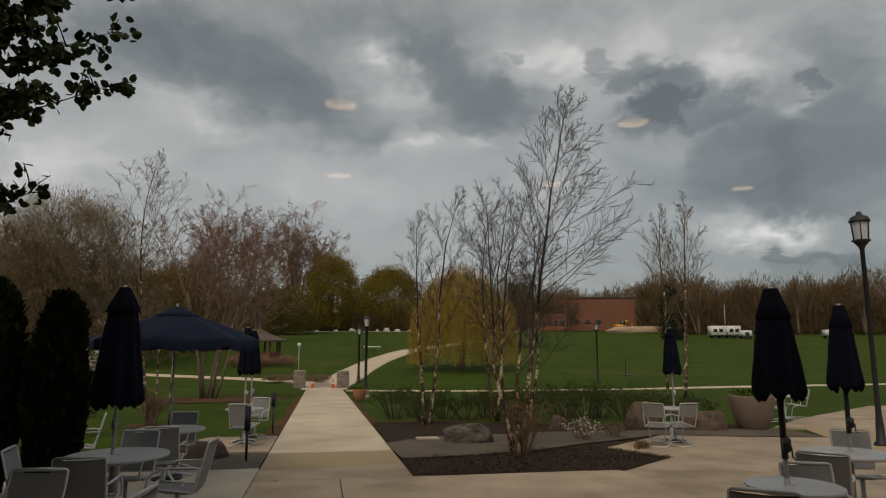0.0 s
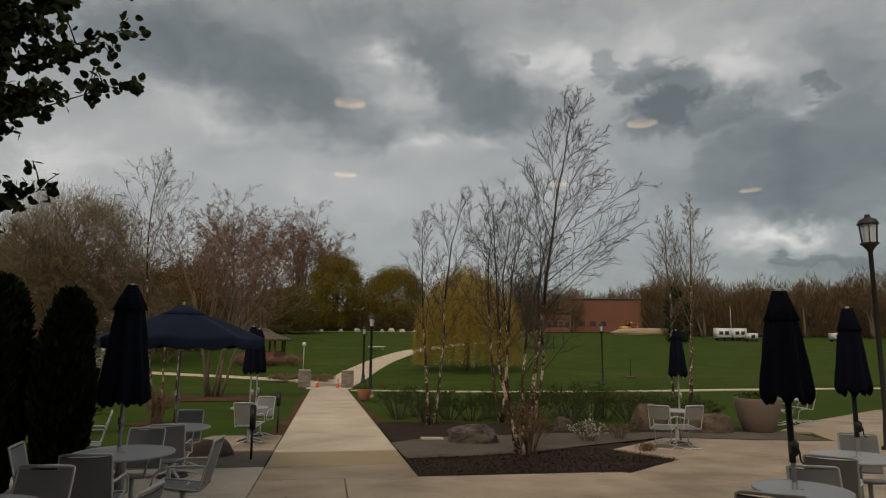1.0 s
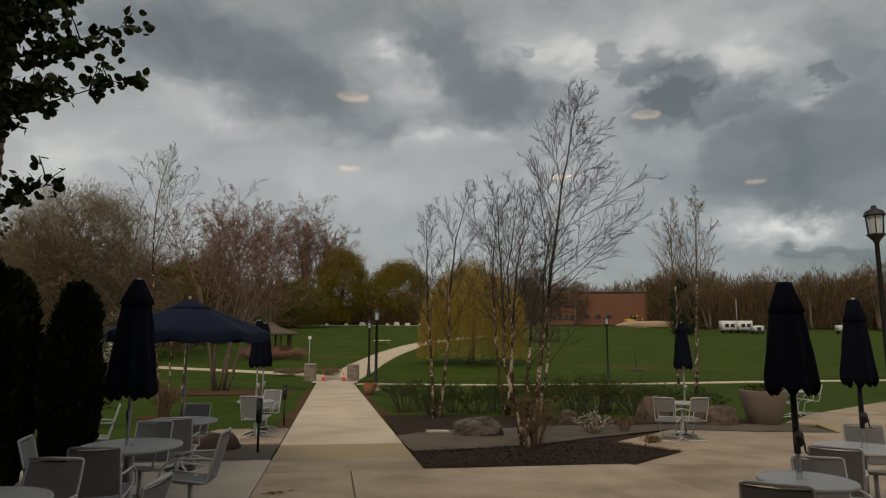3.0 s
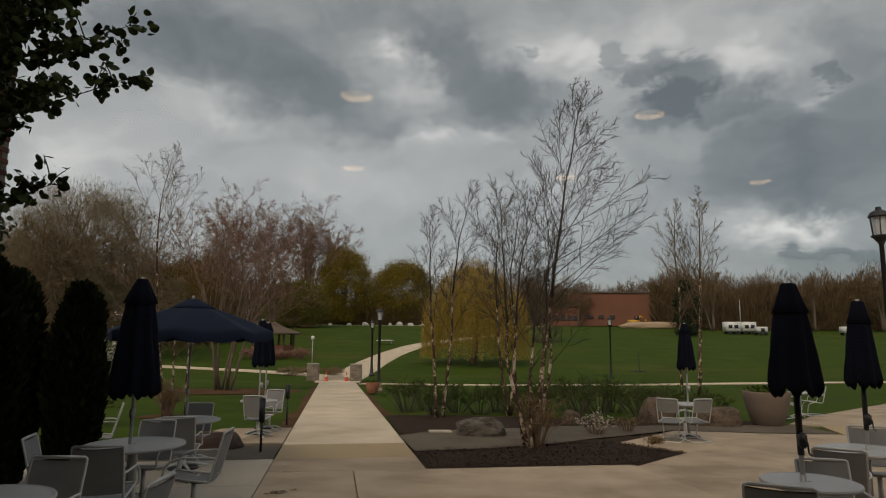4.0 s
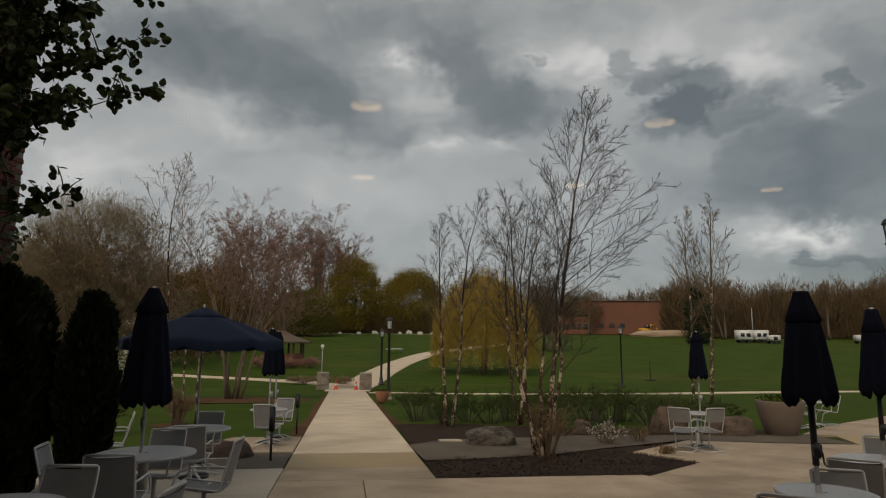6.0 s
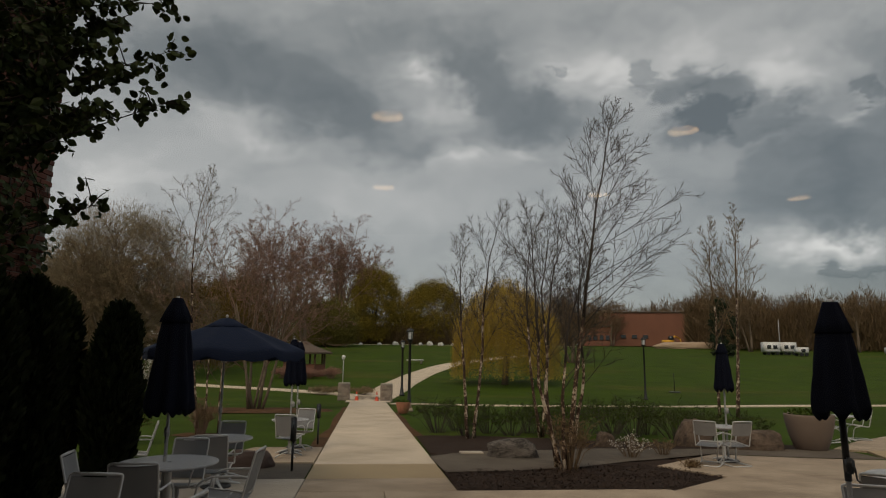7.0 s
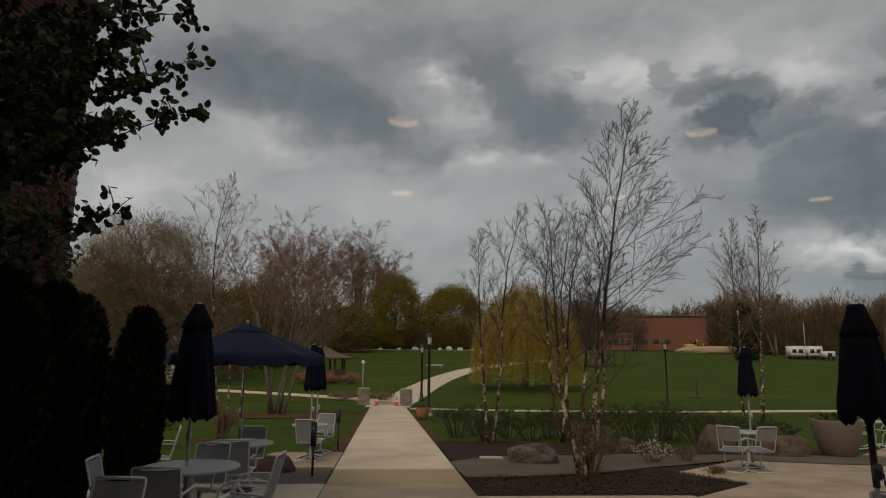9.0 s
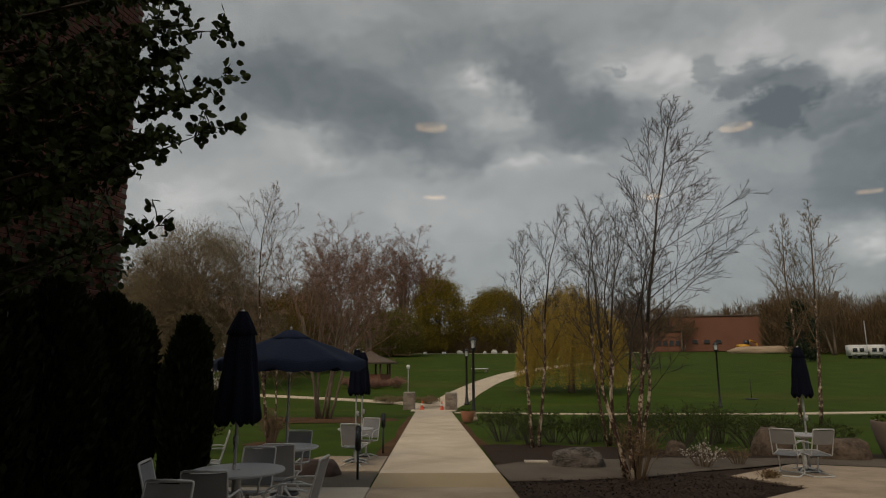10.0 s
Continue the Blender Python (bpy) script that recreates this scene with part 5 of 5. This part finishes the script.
for proto, spots in ((build_chair(True), SWIVEL), (build_chair(False), SLED)):
    put(proto, spots[0][0], spots[0][1], facing(*spots[0][2:]))
    for x, y, fx, fy in spots[1:]:
        c = copy_thing(proto, pose(x, y, gz(y) + 0.002, 0, 0, facing(fx, fy)))
        c.scale = (1, 1, 0.9 if (x, y) == (3.22, 5.60) else 1)
TABLES = [(-3.52, 7.1, 1.04), (-4.11, 9.83, 1.0), (-3.2, 4.32, 0.95), (2.86, 5.34, 0.73), (4.5, 7.25, 0.88), (5.1, 14.4, 0.75), (-4.33, 14.2, 0.8), (10.5, 19.8, 0.8)]
table = put(build_table(), *TABLES[0][:2])
for x, y, s in TABLES[1:]:
    c = copy_thing(table, pose(x, y, gz(y) + 0.002, 0, 0, x * 40))
    c.scale = (s, s, 1)
table.scale = (TABLES[0][2], TABLES[0][2], 1)

put(build_closed_umbrella(2.545, 1.25, 0.245, 0.28, 1), -3.57, 7.1, 20)
put(build_closed_umbrella(2.325, 1.43, 0.195, 0.25, 2, True), 2.815, 5.34, 0, 0.0, -0.6)
put(build_closed_umbrella(2.355, 1.42, 0.17, 0.25, 3, True), 4.535, 7.25, 0, 0.0, 0.6)
um2 = put(build_closed_umbrella(2.48, 1.48, 0.185, 0.2, 5), 5.17, 14.4, 30)
copy_thing(um2, pose(-4.33, 14.2, gz(14.2) + 0.002, 0, 0, 80))
copy_thing(um2, pose(-4.52, 15.3, gz(15.3) + 0.002, 0, 0, 140))
put(build_open_umbrella(2.52, 2.06, 1.24), -4.11, 9.83, 12, 0, 0)


# ---- boulders and pots ----
def boulder(x, y, sx, sy, sz, rz, mat, seed, label, name="boulder", group=""):
    bm = bmesh.new()
    bmesh.ops.create_icosphere(bm, subdivisions=4, radius=1)
    for v in bm.verts:
        n = v.co.normalized()
        q = 1 + 0.16 * noise.noise(n * 1.3 + Vector((seed, 0, 0))) + 0.08 * noise.noise(n * 3.5 + Vector((0, seed, 0))) + 0.03 * noise.noise(n * 9) - 0.10 * abs(noise.noise(n * 2.2 + Vector((0, 0, seed))))
        v.co = Vector((math.copysign(abs(n.x) ** 0.75, n.x), math.copysign(abs(n.y) ** 0.8, n.y), math.copysign(abs(n.z) ** 0.8, n.z))) * q
        v.co = Vector((v.co.x * sx / 2, v.co.y * sy / 2, max(-0.3, v.co.z) * sz * 0.75 + sz * 0.2))
    ob = part(name, bm, mat)
    ob.matrix_basis = pose(x, y, gz(y) - 0.04, 0, 0, rz)
    return tagged(ob, label, "boulder", group)


boulder(0.58, 14.3, 1.15, 0.6, 0.46, -6, M_ROCK, 3, "long grey banded boulder on the gravel")
boulder(6.85, 17.0, 1.3, 0.9, 0.55, 10, M_ROCKB, 5, "low brown boulder beside the planter")
boulder(5.55, 17.9, 0.95, 0.8, 0.72, 30, M_ROCKB, 8, "rounded brown boulder behind the chairs")
boulder(3.1, 17.3, 0.5, 0.45, 0.4, 0, M_ROCKB, 9, "small brown boulder in the mulch")
boulder(-4.49, 12.15, 0.98, 0.6, 0.35, 0, M_ROCKR, 12, "dark reddish boulder beside the concrete pad")
for i, (x, y, s) in enumerate(((-31, 186, 0.9), (-26.5, 188, 1.3), (-19, 187, 1.0), (-16.4, 189, 1.5), (-13.0, 187, 1.15), (-37, 188, 0.8), (-9.5, 188, 0.9))):
    boulder(x, y, s * 1.5, s, s * 0.8, i * 40, M_WHITER, 20 + i, "white boulder along the far road", group="white boulders")
part_rock = slab("stepping_stone", [(-0.55, 14.6), (-0.05, 14.65), (-0.1, 14.95), (-0.6, 14.9)], M_GREYC, None, 0.05, 0.1)
tagged(part_rock, "flat pale stepping stone at the gravel edge", "stone")


def pot(x, y, r, h, mat, label, plants, seed):
    p = thing("planter", label, "planter", x, y, gz(y))
    v, f = lathe([(0.0, 0.0), (r * 0.58, 0.0), (r * 0.66, h * 0.06), (r * 0.86, h * 0.45), (r * 0.97, h * 0.8), (r, h * 0.97), (r * 0.985, h), (r * 0.93, h), (r * 0.90, h * 0.93), (r * 0.88, h * 0.86), (0.0, h * 0.88)], 48)
    pydata("bowl", v, f, mat, p, smooth=True)
    s = Soup()
    rg = random.Random(seed)
    for _ in range(plants):
        a, q = rg.uniform(0, 6.28), math.sqrt(rg.random()) * r * 0.85
        leaf(s, (math.cos(a) * q, math.sin(a) * q, h * (0.9 + rg.random() * 0.2)), rg.uniform(0.05, 0.11), rg)
    s.make("plants", L_GREEN, p, "low green plants")


pot(8.2, 17.1, 0.58, 0.88, M_POT, "large round taupe planter bowl with low plants", 380, 4)
pot(-3.85, 30.2, 0.34, 0.52, M_TERRA, "terracotta pot beside the walkway", 160, 5)


# ---- lamps, posts, pillars ----
def lamp_post(name, x, y, h, label, slim=1.0):
    p = thing(name, label, "lamp post", x, y, gz(y) - 0.02)
    v, f = lathe([(0.0, 0), (0.14 * slim, 0.0), (0.14 * slim, 0.06), (0.09 * slim, 0.12), (0.075 * slim, 0.5), (0.06 * slim, 0.6), (0.052 * slim, 1.0), (0.045 * slim, h - 0.85), (0.07 * slim, h - 0.83), (0.05 * slim, h - 0.78), (0.0, h - 0.78)], 20)
    pydata("post", v, f, M_BLACK, p, smooth=True)
    head = pydata("lantern", *lathe([(0.0, h - 0.8), (0.07, h - 0.8), (0.15, h - 0.70), (0.185, h - 0.68), (0.185, h - 0.65), (0.0, h - 0.65)], 12), M_BLACK, p)
    pydata("glass", *lathe([(0.11, h - 0.65), (0.145, h - 0.24)], 12), M_GLASSL, head, "frosted glass")
    for k in range(6):
        a = k * math.pi / 3
        tube("bar", [(0.155 * math.cos(a), 0.155 * math.sin(a), h - 0.65), (0.19 * math.cos(a), 0.19 * math.sin(a), h - 0.24)], 0.012, M_BLACK, head, n=5)
    pydata("hood", *lathe([(0.0, h - 0.02), (0.05, h - 0.02), (0.06, h - 0.08), (0.17, h - 0.14), (0.215, h - 0.23), (0.205, h - 0.25), (0.0, h - 0.24)], 12), M_BLACK, head)


lamp_post("lamp_post", 9.25, 13.7, 5.05, "black lamp post with a glazed lantern on the patio")
lamp_post("lamp_post", -3.98, 33.6, 4.3, "black lamp post with a lantern beside the walkway", 1.5)
lamp_post("lamp_post", -6.75, 52, 4.5, "black lamp post with a lantern beside the path", 1.8)
lamp_post("lamp_post", 12.4, 51, 4.85, "black lamp post out on the lawn", 1.3)


def stone_pillar(x, y, w=0.75, h=1.2):
    p = thing("stone_pillar", "low pillar of rough tan stone at the walkway's end", "pillar", x, y, gz(y) - 0.05, 10, group="stone pillars")
    part("core", box_bm(w * 0.9, w * 0.9, h * 0.94, 0.0, Matrix.Translation((0, 0, h * 0.47))), M_MORTAR, p, smooth=False)
    part("cap", box_bm(w * 1.12, w * 1.12, 0.1, 0.03, Matrix.Translation((0, 0, h - 0.02))), M_CAPST, p)
    rg = random.Random(int(x * 10))
    for side in range(4):
        z = 0.0
        while z < h - 0.1:
            hh, u = rg.uniform(0.10, 0.17), -w / 2
            hh = min(hh, h - 0.07 - z)
            while u < w / 2 - 0.05:
                L = min(rg.uniform(0.18, 0.42), w / 2 - u)
                b = box_bm(L - 0.015, 0.12, hh - 0.015, 0.015, Matrix.Rotation(side * math.pi / 2, 4, "Z") @ Matrix.Translation((u + L / 2, -w / 2 + rg.uniform(0.0, 0.03), z + hh / 2)), 1)
                part("stone", b, M_STONEP, p, smooth=False)
                u += L
            z += hh


stone_pillar(-10.05, 45.4)
stone_pillar(-6.9, 44.8)


def cone(x, y):
    c = thing("traffic_cone", "orange traffic cone beside a stone pillar", "traffic cone", x, y, gz(y), group="traffic cones")
    part("base", box_bm(0.4, 0.4, 0.05, 0.015, Matrix.Translation((0, 0, 0.03))), M_ORANGE, c)
    cn = pydata("cone", *lathe([(0.16, 0.05), (0.05, 0.66), (0.03, 0.74), (0.0, 0.74)], 20), M_ORANGE, c, smooth=True)
    pydata("band", *lathe([(0.118, 0.36), (0.092, 0.5)], 20), M_WHITE, c, "white reflective band", smooth=True)
    c.scale = (0.8, 0.8, 0.85)


cone(-8.95, 44.6)
cone(-7.5, 44.4)


def utility_post(x, y, h, boxh, label):
    p = thing("utility_post", label, "post", x, y, gz(y) - 0.02)
    tube("post", [(0, 0, 0), (0, 0, h - boxh)], 0.023, M_BLACK, p, n=10)
    part("box", box_bm(0.10, 0.075, boxh, 0.015, Matrix.Translation((0, 0, h - boxh / 2))), M_BLACK, p)
    part("face", box_bm(0.07, 0.012, boxh * 0.7, 0.004, Matrix.Translation((0, -0.043, h - boxh / 2))), M_DGLASS, p)


utility_post(-3.50, 11.7, 0.96, 0.44, "dark metal outlet post beside the walkway")
utility_post(-4.24, 16.3, 1.0, 0.36, "dark metal outlet post at the lawn's edge")


def globe_post(x, y):
    p = thing("globe_light", "slim white post light with a globe", "post light", x, y, gz(y) - 0.02)
    tube("post", [(0, 0, 0), (0, 0, 2.8)], 0.040, M_POLE, p, n=10)
    bm = bmesh.new()
    bmesh.ops.create_uvsphere(bm, u_segments=16, v_segments=10, radius=0.17)
    bmesh.ops.translate(bm, vec=(0, 0, 2.96), verts=bm.verts)
    part("globe", bm, M_WHITE, p)
    pydata("collar", *lathe([(0.075, 2.76), (0.12, 2.79), (0.12, 2.83), (0.08, 2.85)], 14), M_ALU, p)


globe_post(-12.3, 55)
for i, (x, y, w) in enumerate(((-13.2, 51.5, 2.6), (-11.6, 52.2, 1.6), (-9.8, 51.8, 1.9))):
    shrub(x, y, w, 0.75, L_TAN, 140 + i, "low clump of dry ornamental growth by the path", 60, 0.09, 6, group="dry clumps by the path")


stake = thing("marker_stake", "thin dark marker stake on the lawn", "stake", 17.2, 60, gz(60))
tube("rod", [(0, 0, 0), (0, 0, 1.7)], 0.035, M_BLACK, stake)
pydata("foot_plate", *lathe([(0.0, 0.08), (0.5, 0.06), (0.55, 0.0)], 16), M_BLACK, stake)
step = thing("stone_step", "low pale concrete step beside the walkway", "step", -3.95, 32.6, gz(32.6) - 0.05, 10)
part("tread", box_bm(0.5, 1.4, 0.22, 0.02, Matrix.Translation((0, 0, 0.11))), M_CONC, step)
part("riser", box_bm(0.3, 1.0, 0.2, 0.02, Matrix.Translation((0.05, 0.1, 0.31))), M_CONC, step)

# ---- gazebo, far building, vehicles ----
def gazebo(x, y):
    g = thing("gazebo", "small brown timber gazebo on a brick base", "gazebo", x, y, gz(y) - 0.05)
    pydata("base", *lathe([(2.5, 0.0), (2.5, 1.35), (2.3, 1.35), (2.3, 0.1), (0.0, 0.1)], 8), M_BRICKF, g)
    for k in range(8):
        a = k * math.pi / 4
        part("post", box_bm(0.2, 0.2, 2.7, 0.02, Matrix.Translation((2.4 * math.cos(a), 2.4 * math.sin(a), 1.35))), M_WOODB, g)
    pydata("roof", *lathe([(3.3, 2.6), (3.32, 2.75), (1.2, 3.5), (0.3, 4.0), (0.0, 4.1)], 8), M_ROOF, g)
    pydata("eaves", *lathe([(3.25, 2.6), (0.0, 2.8)], 8), M_WOODB, g)
    pydata("finial", *lathe([(0.1, 4.0), (0.14, 4.2), (0.0, 4.4)], 10), M_WOODB, g)


gazebo(-21.2, 74)
for i, (x, y, w) in enumerate(((-22.6, 70.5, 2.4), (-17.2, 71, 2.6), (-19.6, 70.4, 2.6))):
    shrub(x, y, w, 1.3, L_RED, 150 + i, "reddish shrub round the gazebo", 60, 0.12, 6, M_TWIGR, group="reddish shrubs round the gazebo")


def far_building(x, y):
    b = thing("brick_building", "long low red brick building across the lawn", "building", x, y, gz(y) - 0.1, -4)
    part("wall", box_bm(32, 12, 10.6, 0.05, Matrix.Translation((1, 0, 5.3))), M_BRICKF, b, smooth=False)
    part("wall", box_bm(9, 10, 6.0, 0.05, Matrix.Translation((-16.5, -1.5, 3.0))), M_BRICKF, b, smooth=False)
    part("roof", box_bm(32.6, 12.6, 0.4, 0.05, Matrix.Translation((1, 0, 10.8))), M_ROOF, b)
    part("roof", box_bm(9.6, 10.6, 0.5, 0.05, Matrix.Translation((-16.6, -1.5, 6.25))), M_ROOF, b)
    for k in range(4):
        w = part("window", box_bm(1.5, 0.3, 1.8, 0.03, Matrix.Translation((-19.2 + k * 1.9, -6.5, 2.6))), M_BRICKF, b)
        part("pane", box_bm(1.2, 0.1, 1.5, 0.0, Matrix.Translation((-19.2 + k * 1.9, -6.66, 2.6))), M_DGLASS, w, smooth=False)
    for k in range(3):
        w = part("window", box_bm(1.8, 0.3, 1.4, 0.03, Matrix.Translation((-8.5 + k * 3.4, -6.02, 3.0))), M_BRICKF, b)
        part("pane", box_bm(1.5, 0.1, 1.1, 0.0, Matrix.Translation((-8.5 + k * 3.4, -6.2, 3.0))), M_DGLASS, w, smooth=False)
    part("door", box_bm(2.2, 0.3, 2.4, 0.03, Matrix.Translation((6.5, -6.02, 1.3))), M_WOODB, b)


far_building(53, 212)
dirt = boulder(57, 176, 24, 6, 1.9, 0, M_DIRT, 44, "long low heap of bare earth at the building site", "earth_heap")
dirt["category"] = "earth heap"


def excavator(x, y):
    e = thing("excavator", "yellow excavator parked on bare earth", "excavator", x, y, gz(y) + 0.3, 25)
    part("body", box_bm(2.6, 2.4, 1.0, 0.15, Matrix.Translation((0, 0, 1.4))), M_YELLOW, e)
    part("cab", box_bm(1.1, 1.1, 1.3, 0.12, Matrix.Translation((0.6, -0.5, 2.3))), M_DGLASS, e)
    for s in (-1, 1):
        part("track", box_bm(3.2, 0.55, 0.8, 0.3, Matrix.Translation((0, s * 0.95, 0.4))), M_BLACK, e)
    tube("boom", [(1.0, 0.3, 1.6), (2.6, 0.3, 3.0), (4.4, 0.3, 2.3)], [0.28, 0.24, 0.2], M_YELLOW, e)
    tube("dipper", [(4.4, 0.3, 2.3), (4.9, 0.3, 0.9)], [0.2, 0.16], M_YELLOW, e)
    part("bucket", box_bm(0.8, 0.9, 0.7, 0.15, Matrix.Translation((4.8, 0.3, 0.6))), M_BLACK, e)


excavator(50, 178)


def trailer(x, y, L, h, label, seed, rz=0):
    t = thing("camper_trailer", label, "trailer", x, y, gz(y) - 0.05, rz, group="parked trailers")
    part("body", box_bm(L, 2.3, h - 0.6, 0.07, Matrix.Translation((0, 0, 0.6 + (h - 0.6) / 2))), M_WHITE, t)
    for k in range(int(L / 1.3)):
        part("window", box_bm(0.85, 0.06, 0.75, 0.02, Matrix.Translation((-L / 2 + 0.8 + k * 1.25, -1.16, h * 0.62))), M_DGLASS, t, "dark window")
    part("stripe", box_bm(L * 0.96, 0.03, 0.22, 0.0, Matrix.Translation((0, -1.165, 0.95))), M_ALU, t, smooth=False)
    for s in (-0.28, 0.28):
        for q in (-1, 1):
            v, f = lathe([(0.0, -0.12), (0.36, -0.12), (0.38, -0.08), (0.38, 0.08), (0.36, 0.12), (0.0, 0.12)], 18)
            w = pydata("wheel", v, f, M_BLACK, t, smooth=False)
            w.matrix_basis = pose(L * s, q * 1.0, 0.38, 90, 0, 0)


trailer(60.6, 140, 3.1, 2.7, "white camper trailer with dark windows", 1)
trailer(64.25, 140.5, 2.9, 2.7, "white van with dark windows beside a trailer", 2)
trailer(65.0, 136, 1.9, 1.8, "small white van half hidden by trees", 3)
trailer(84.5, 138, 2.6, 1.9, "pale van at the wood's edge", 4)
pole = thing("utility_pole", "tall thin grey pole behind the trailers", "pole", 63.5, 142, gz(142))
tube("shaft", [(0, 0, 0), (0, 0, 4), (0, 0, 7.5)], [0.12, 0.10, 0.08], M_POLE, pole)

bench = thing("park_bench", "flat pale bench on the lawn beside the path", "bench", -10.6, 97, gz(97))
part("seat", box_bm(2.5, 1.5, 0.16, 0.03, Matrix.Translation((0, 0, 0.55))), M_WHITE, bench)
for s in (-1, 1):
    part("leg", box_bm(0.25, 1.0, 0.46, 0.02, Matrix.Translation((s * 0.9, 0, 0.23))), M_GREYC, bench)


def fallen_leaves(x, y, n, seed):
    rg = random.Random(seed)
    s = Soup()
    for _ in range(n):
        leaf(s, (x + rg.gauss(0, 0.05), y + rg.gauss(0, 0.03), gz(y) + rg.uniform(0.004, 0.02)), rg.uniform(0.03, 0.06), rg, (0, 0, 1))
    tagged(s.make("leaf_litter", L_BRN), "small heap of fallen brown leaves on concrete", "leaf litter", kind="stuff")


fallen_leaves(-2.22, 8.15, 14, 1)
fallen_leaves(-2.08, 8.3, 4, 2)
fallen_leaves(-2.45, 9.6, 3, 3)


# ---- the house front and the lit room behind the window ----
def house_front():
    def wall_box(name, sx, sy, sz, x, y, z, mat, label, cat="wall"):
        return tagged(part(name, box_bm(sx, sy, sz, 0.0, Matrix.Translation((x, y, z))), mat, smooth=False), label, cat, kind="structure")
    wall_box("wall_south", 3.4, 0.3, 7.0, -3.5, 0.55, 3.3, M_BRICK, "red brick house front beside the window")
    wall_box("wall_south", 7.2, 0.3, 7.0, 5.6, 0.55, 3.3, M_BRICK, "red brick house front beside the window")
    wall_box("wall_south", 3.8, 0.3, 3.9, 0.1, 0.55, 4.85, M_BRICK, "red brick house front over the window")
    wall_box("wall_south", 3.8, 0.3, 0.35, 0.1, 0.55, 0.0, M_BRICK, "low brick sill wall under the window")
    wall_box("wall_room", 0.2, 6.6, 3.2, -5.1, -2.9, 1.5, M_ROOM, "plain dim room wall")
    wall_box("wall_room", 0.2, 6.6, 3.2, 9.1, -2.9, 1.5, M_ROOM, "plain dim room wall")
    wall_box("wall_room", 14.4, 0.2, 3.2, 2.0, -6.3, 1.5, M_ROOM, "plain dim room wall")
    wall_box("floor", 14.0, 6.6, 0.1, 2.0, -2.9, 0.02, M_ROOM, "plain dim room floor", "floor")
    wall_box("ceiling", 14.4, 7.0, 0.2, 2.0, -2.8, 3.20, M_ROOM, "plain dim room ceiling", "ceiling")
    win = tagged(new("window_1"), "large plain window with a dark frame", "window", kind="structure")
    win.empty_display_size = 0.1
    for nm, sx, sz, x, z in (("window_frame", 0.08, 2.725, -1.76, 1.537), ("window_frame", 0.08, 2.725, 1.96, 1.537), ("window_frame", 3.63, 0.08, 0.1, 2.86), ("window_frame", 3.63, 0.08, 0.1, 0.215)):
        part(nm, box_bm(sx, 0.1, sz, 0.008, Matrix.Translation((x, 0.5, z))), M_BLACK, win)
    pane = part("pane", box_bm(3.62, 0.006, 2.56, 0.0, Matrix.Translation((0.1, 0.5, 1.54))), M_PANE, win, "clear reflecting glass", smooth=False)
    pane.visible_shadow = False


def ceiling_light(x, y):
    c = thing("ceiling_light", "small round recessed warm ceiling light", "ceiling light", x, y, 3.04, group="ceiling lights")
    pydata("drum", *lathe([(0.098, 0.06), (0.098, 0.0), (0.09, 0.0)], 32), M_ROOM, c, smooth=False)
    pydata("reflector", *lathe([(0.09, 0.0), (0.084, 0.03)], 32), M_WARM, c, "glowing warm reflector", smooth=True)
    pydata("baffle", *lathe([(0.084, 0.03), (0.0, 0.034)], 32), M_WARMD, c, "dim warm baffle", smooth=False)


house_front()
for x, y in ((-0.57, -2.40), (1.17, -2.70), (-0.83, -3.92), (0.93, -4.2), (2.62, -4.35)):
    ceiling_light(x, y)


# ---- bricks of the house wing, nearest the corner ----
def bricks():
    me = bpy.data.meshes.new("brick")
    bm = box_bm(0.024, 0.193, 0.057, 0.004, None, 1)
    bm.to_mesh(me)
    bm.free()
    me.materials.append(M_BRICK)
    rest = Soup()
    n = 0
    for row in range(118):
        z = -0.5 + row * 0.0677
        for k in range(26):
            y = WY - 0.1 - k * 0.203 - (0.1015 if row % 2 else 0)
            jitter = 0.002 * ((row * 7 + k * 3) % 5 - 2) / 2
            if y > 5.62 and 40 <= row < 84 and n < 300:
                b = new("brick", me)
                b.parent = wall
                b.matrix_basis = Matrix.Translation((WX - 0.006 + jitter, y, z))
                n += 1
            else:
                x0, x1 = WX - 0.015, WX + 0.006 + jitter
                v = [(x, y + sy * 0.0965, z + sz * 0.0285) for x in (x0, x1) for sy, sz in ((-1, -1), (1, -1), (1, 1), (-1, 1))]
                rest.add(v, [(4, 5, 6, 7), (0, 1, 5, 4), (1, 2, 6, 5), (2, 3, 7, 6), (3, 0, 4, 7)])
    r = rest.make("brickwork", M_BRICK, wall)
    r["kind"] = "stuff"


bricks()
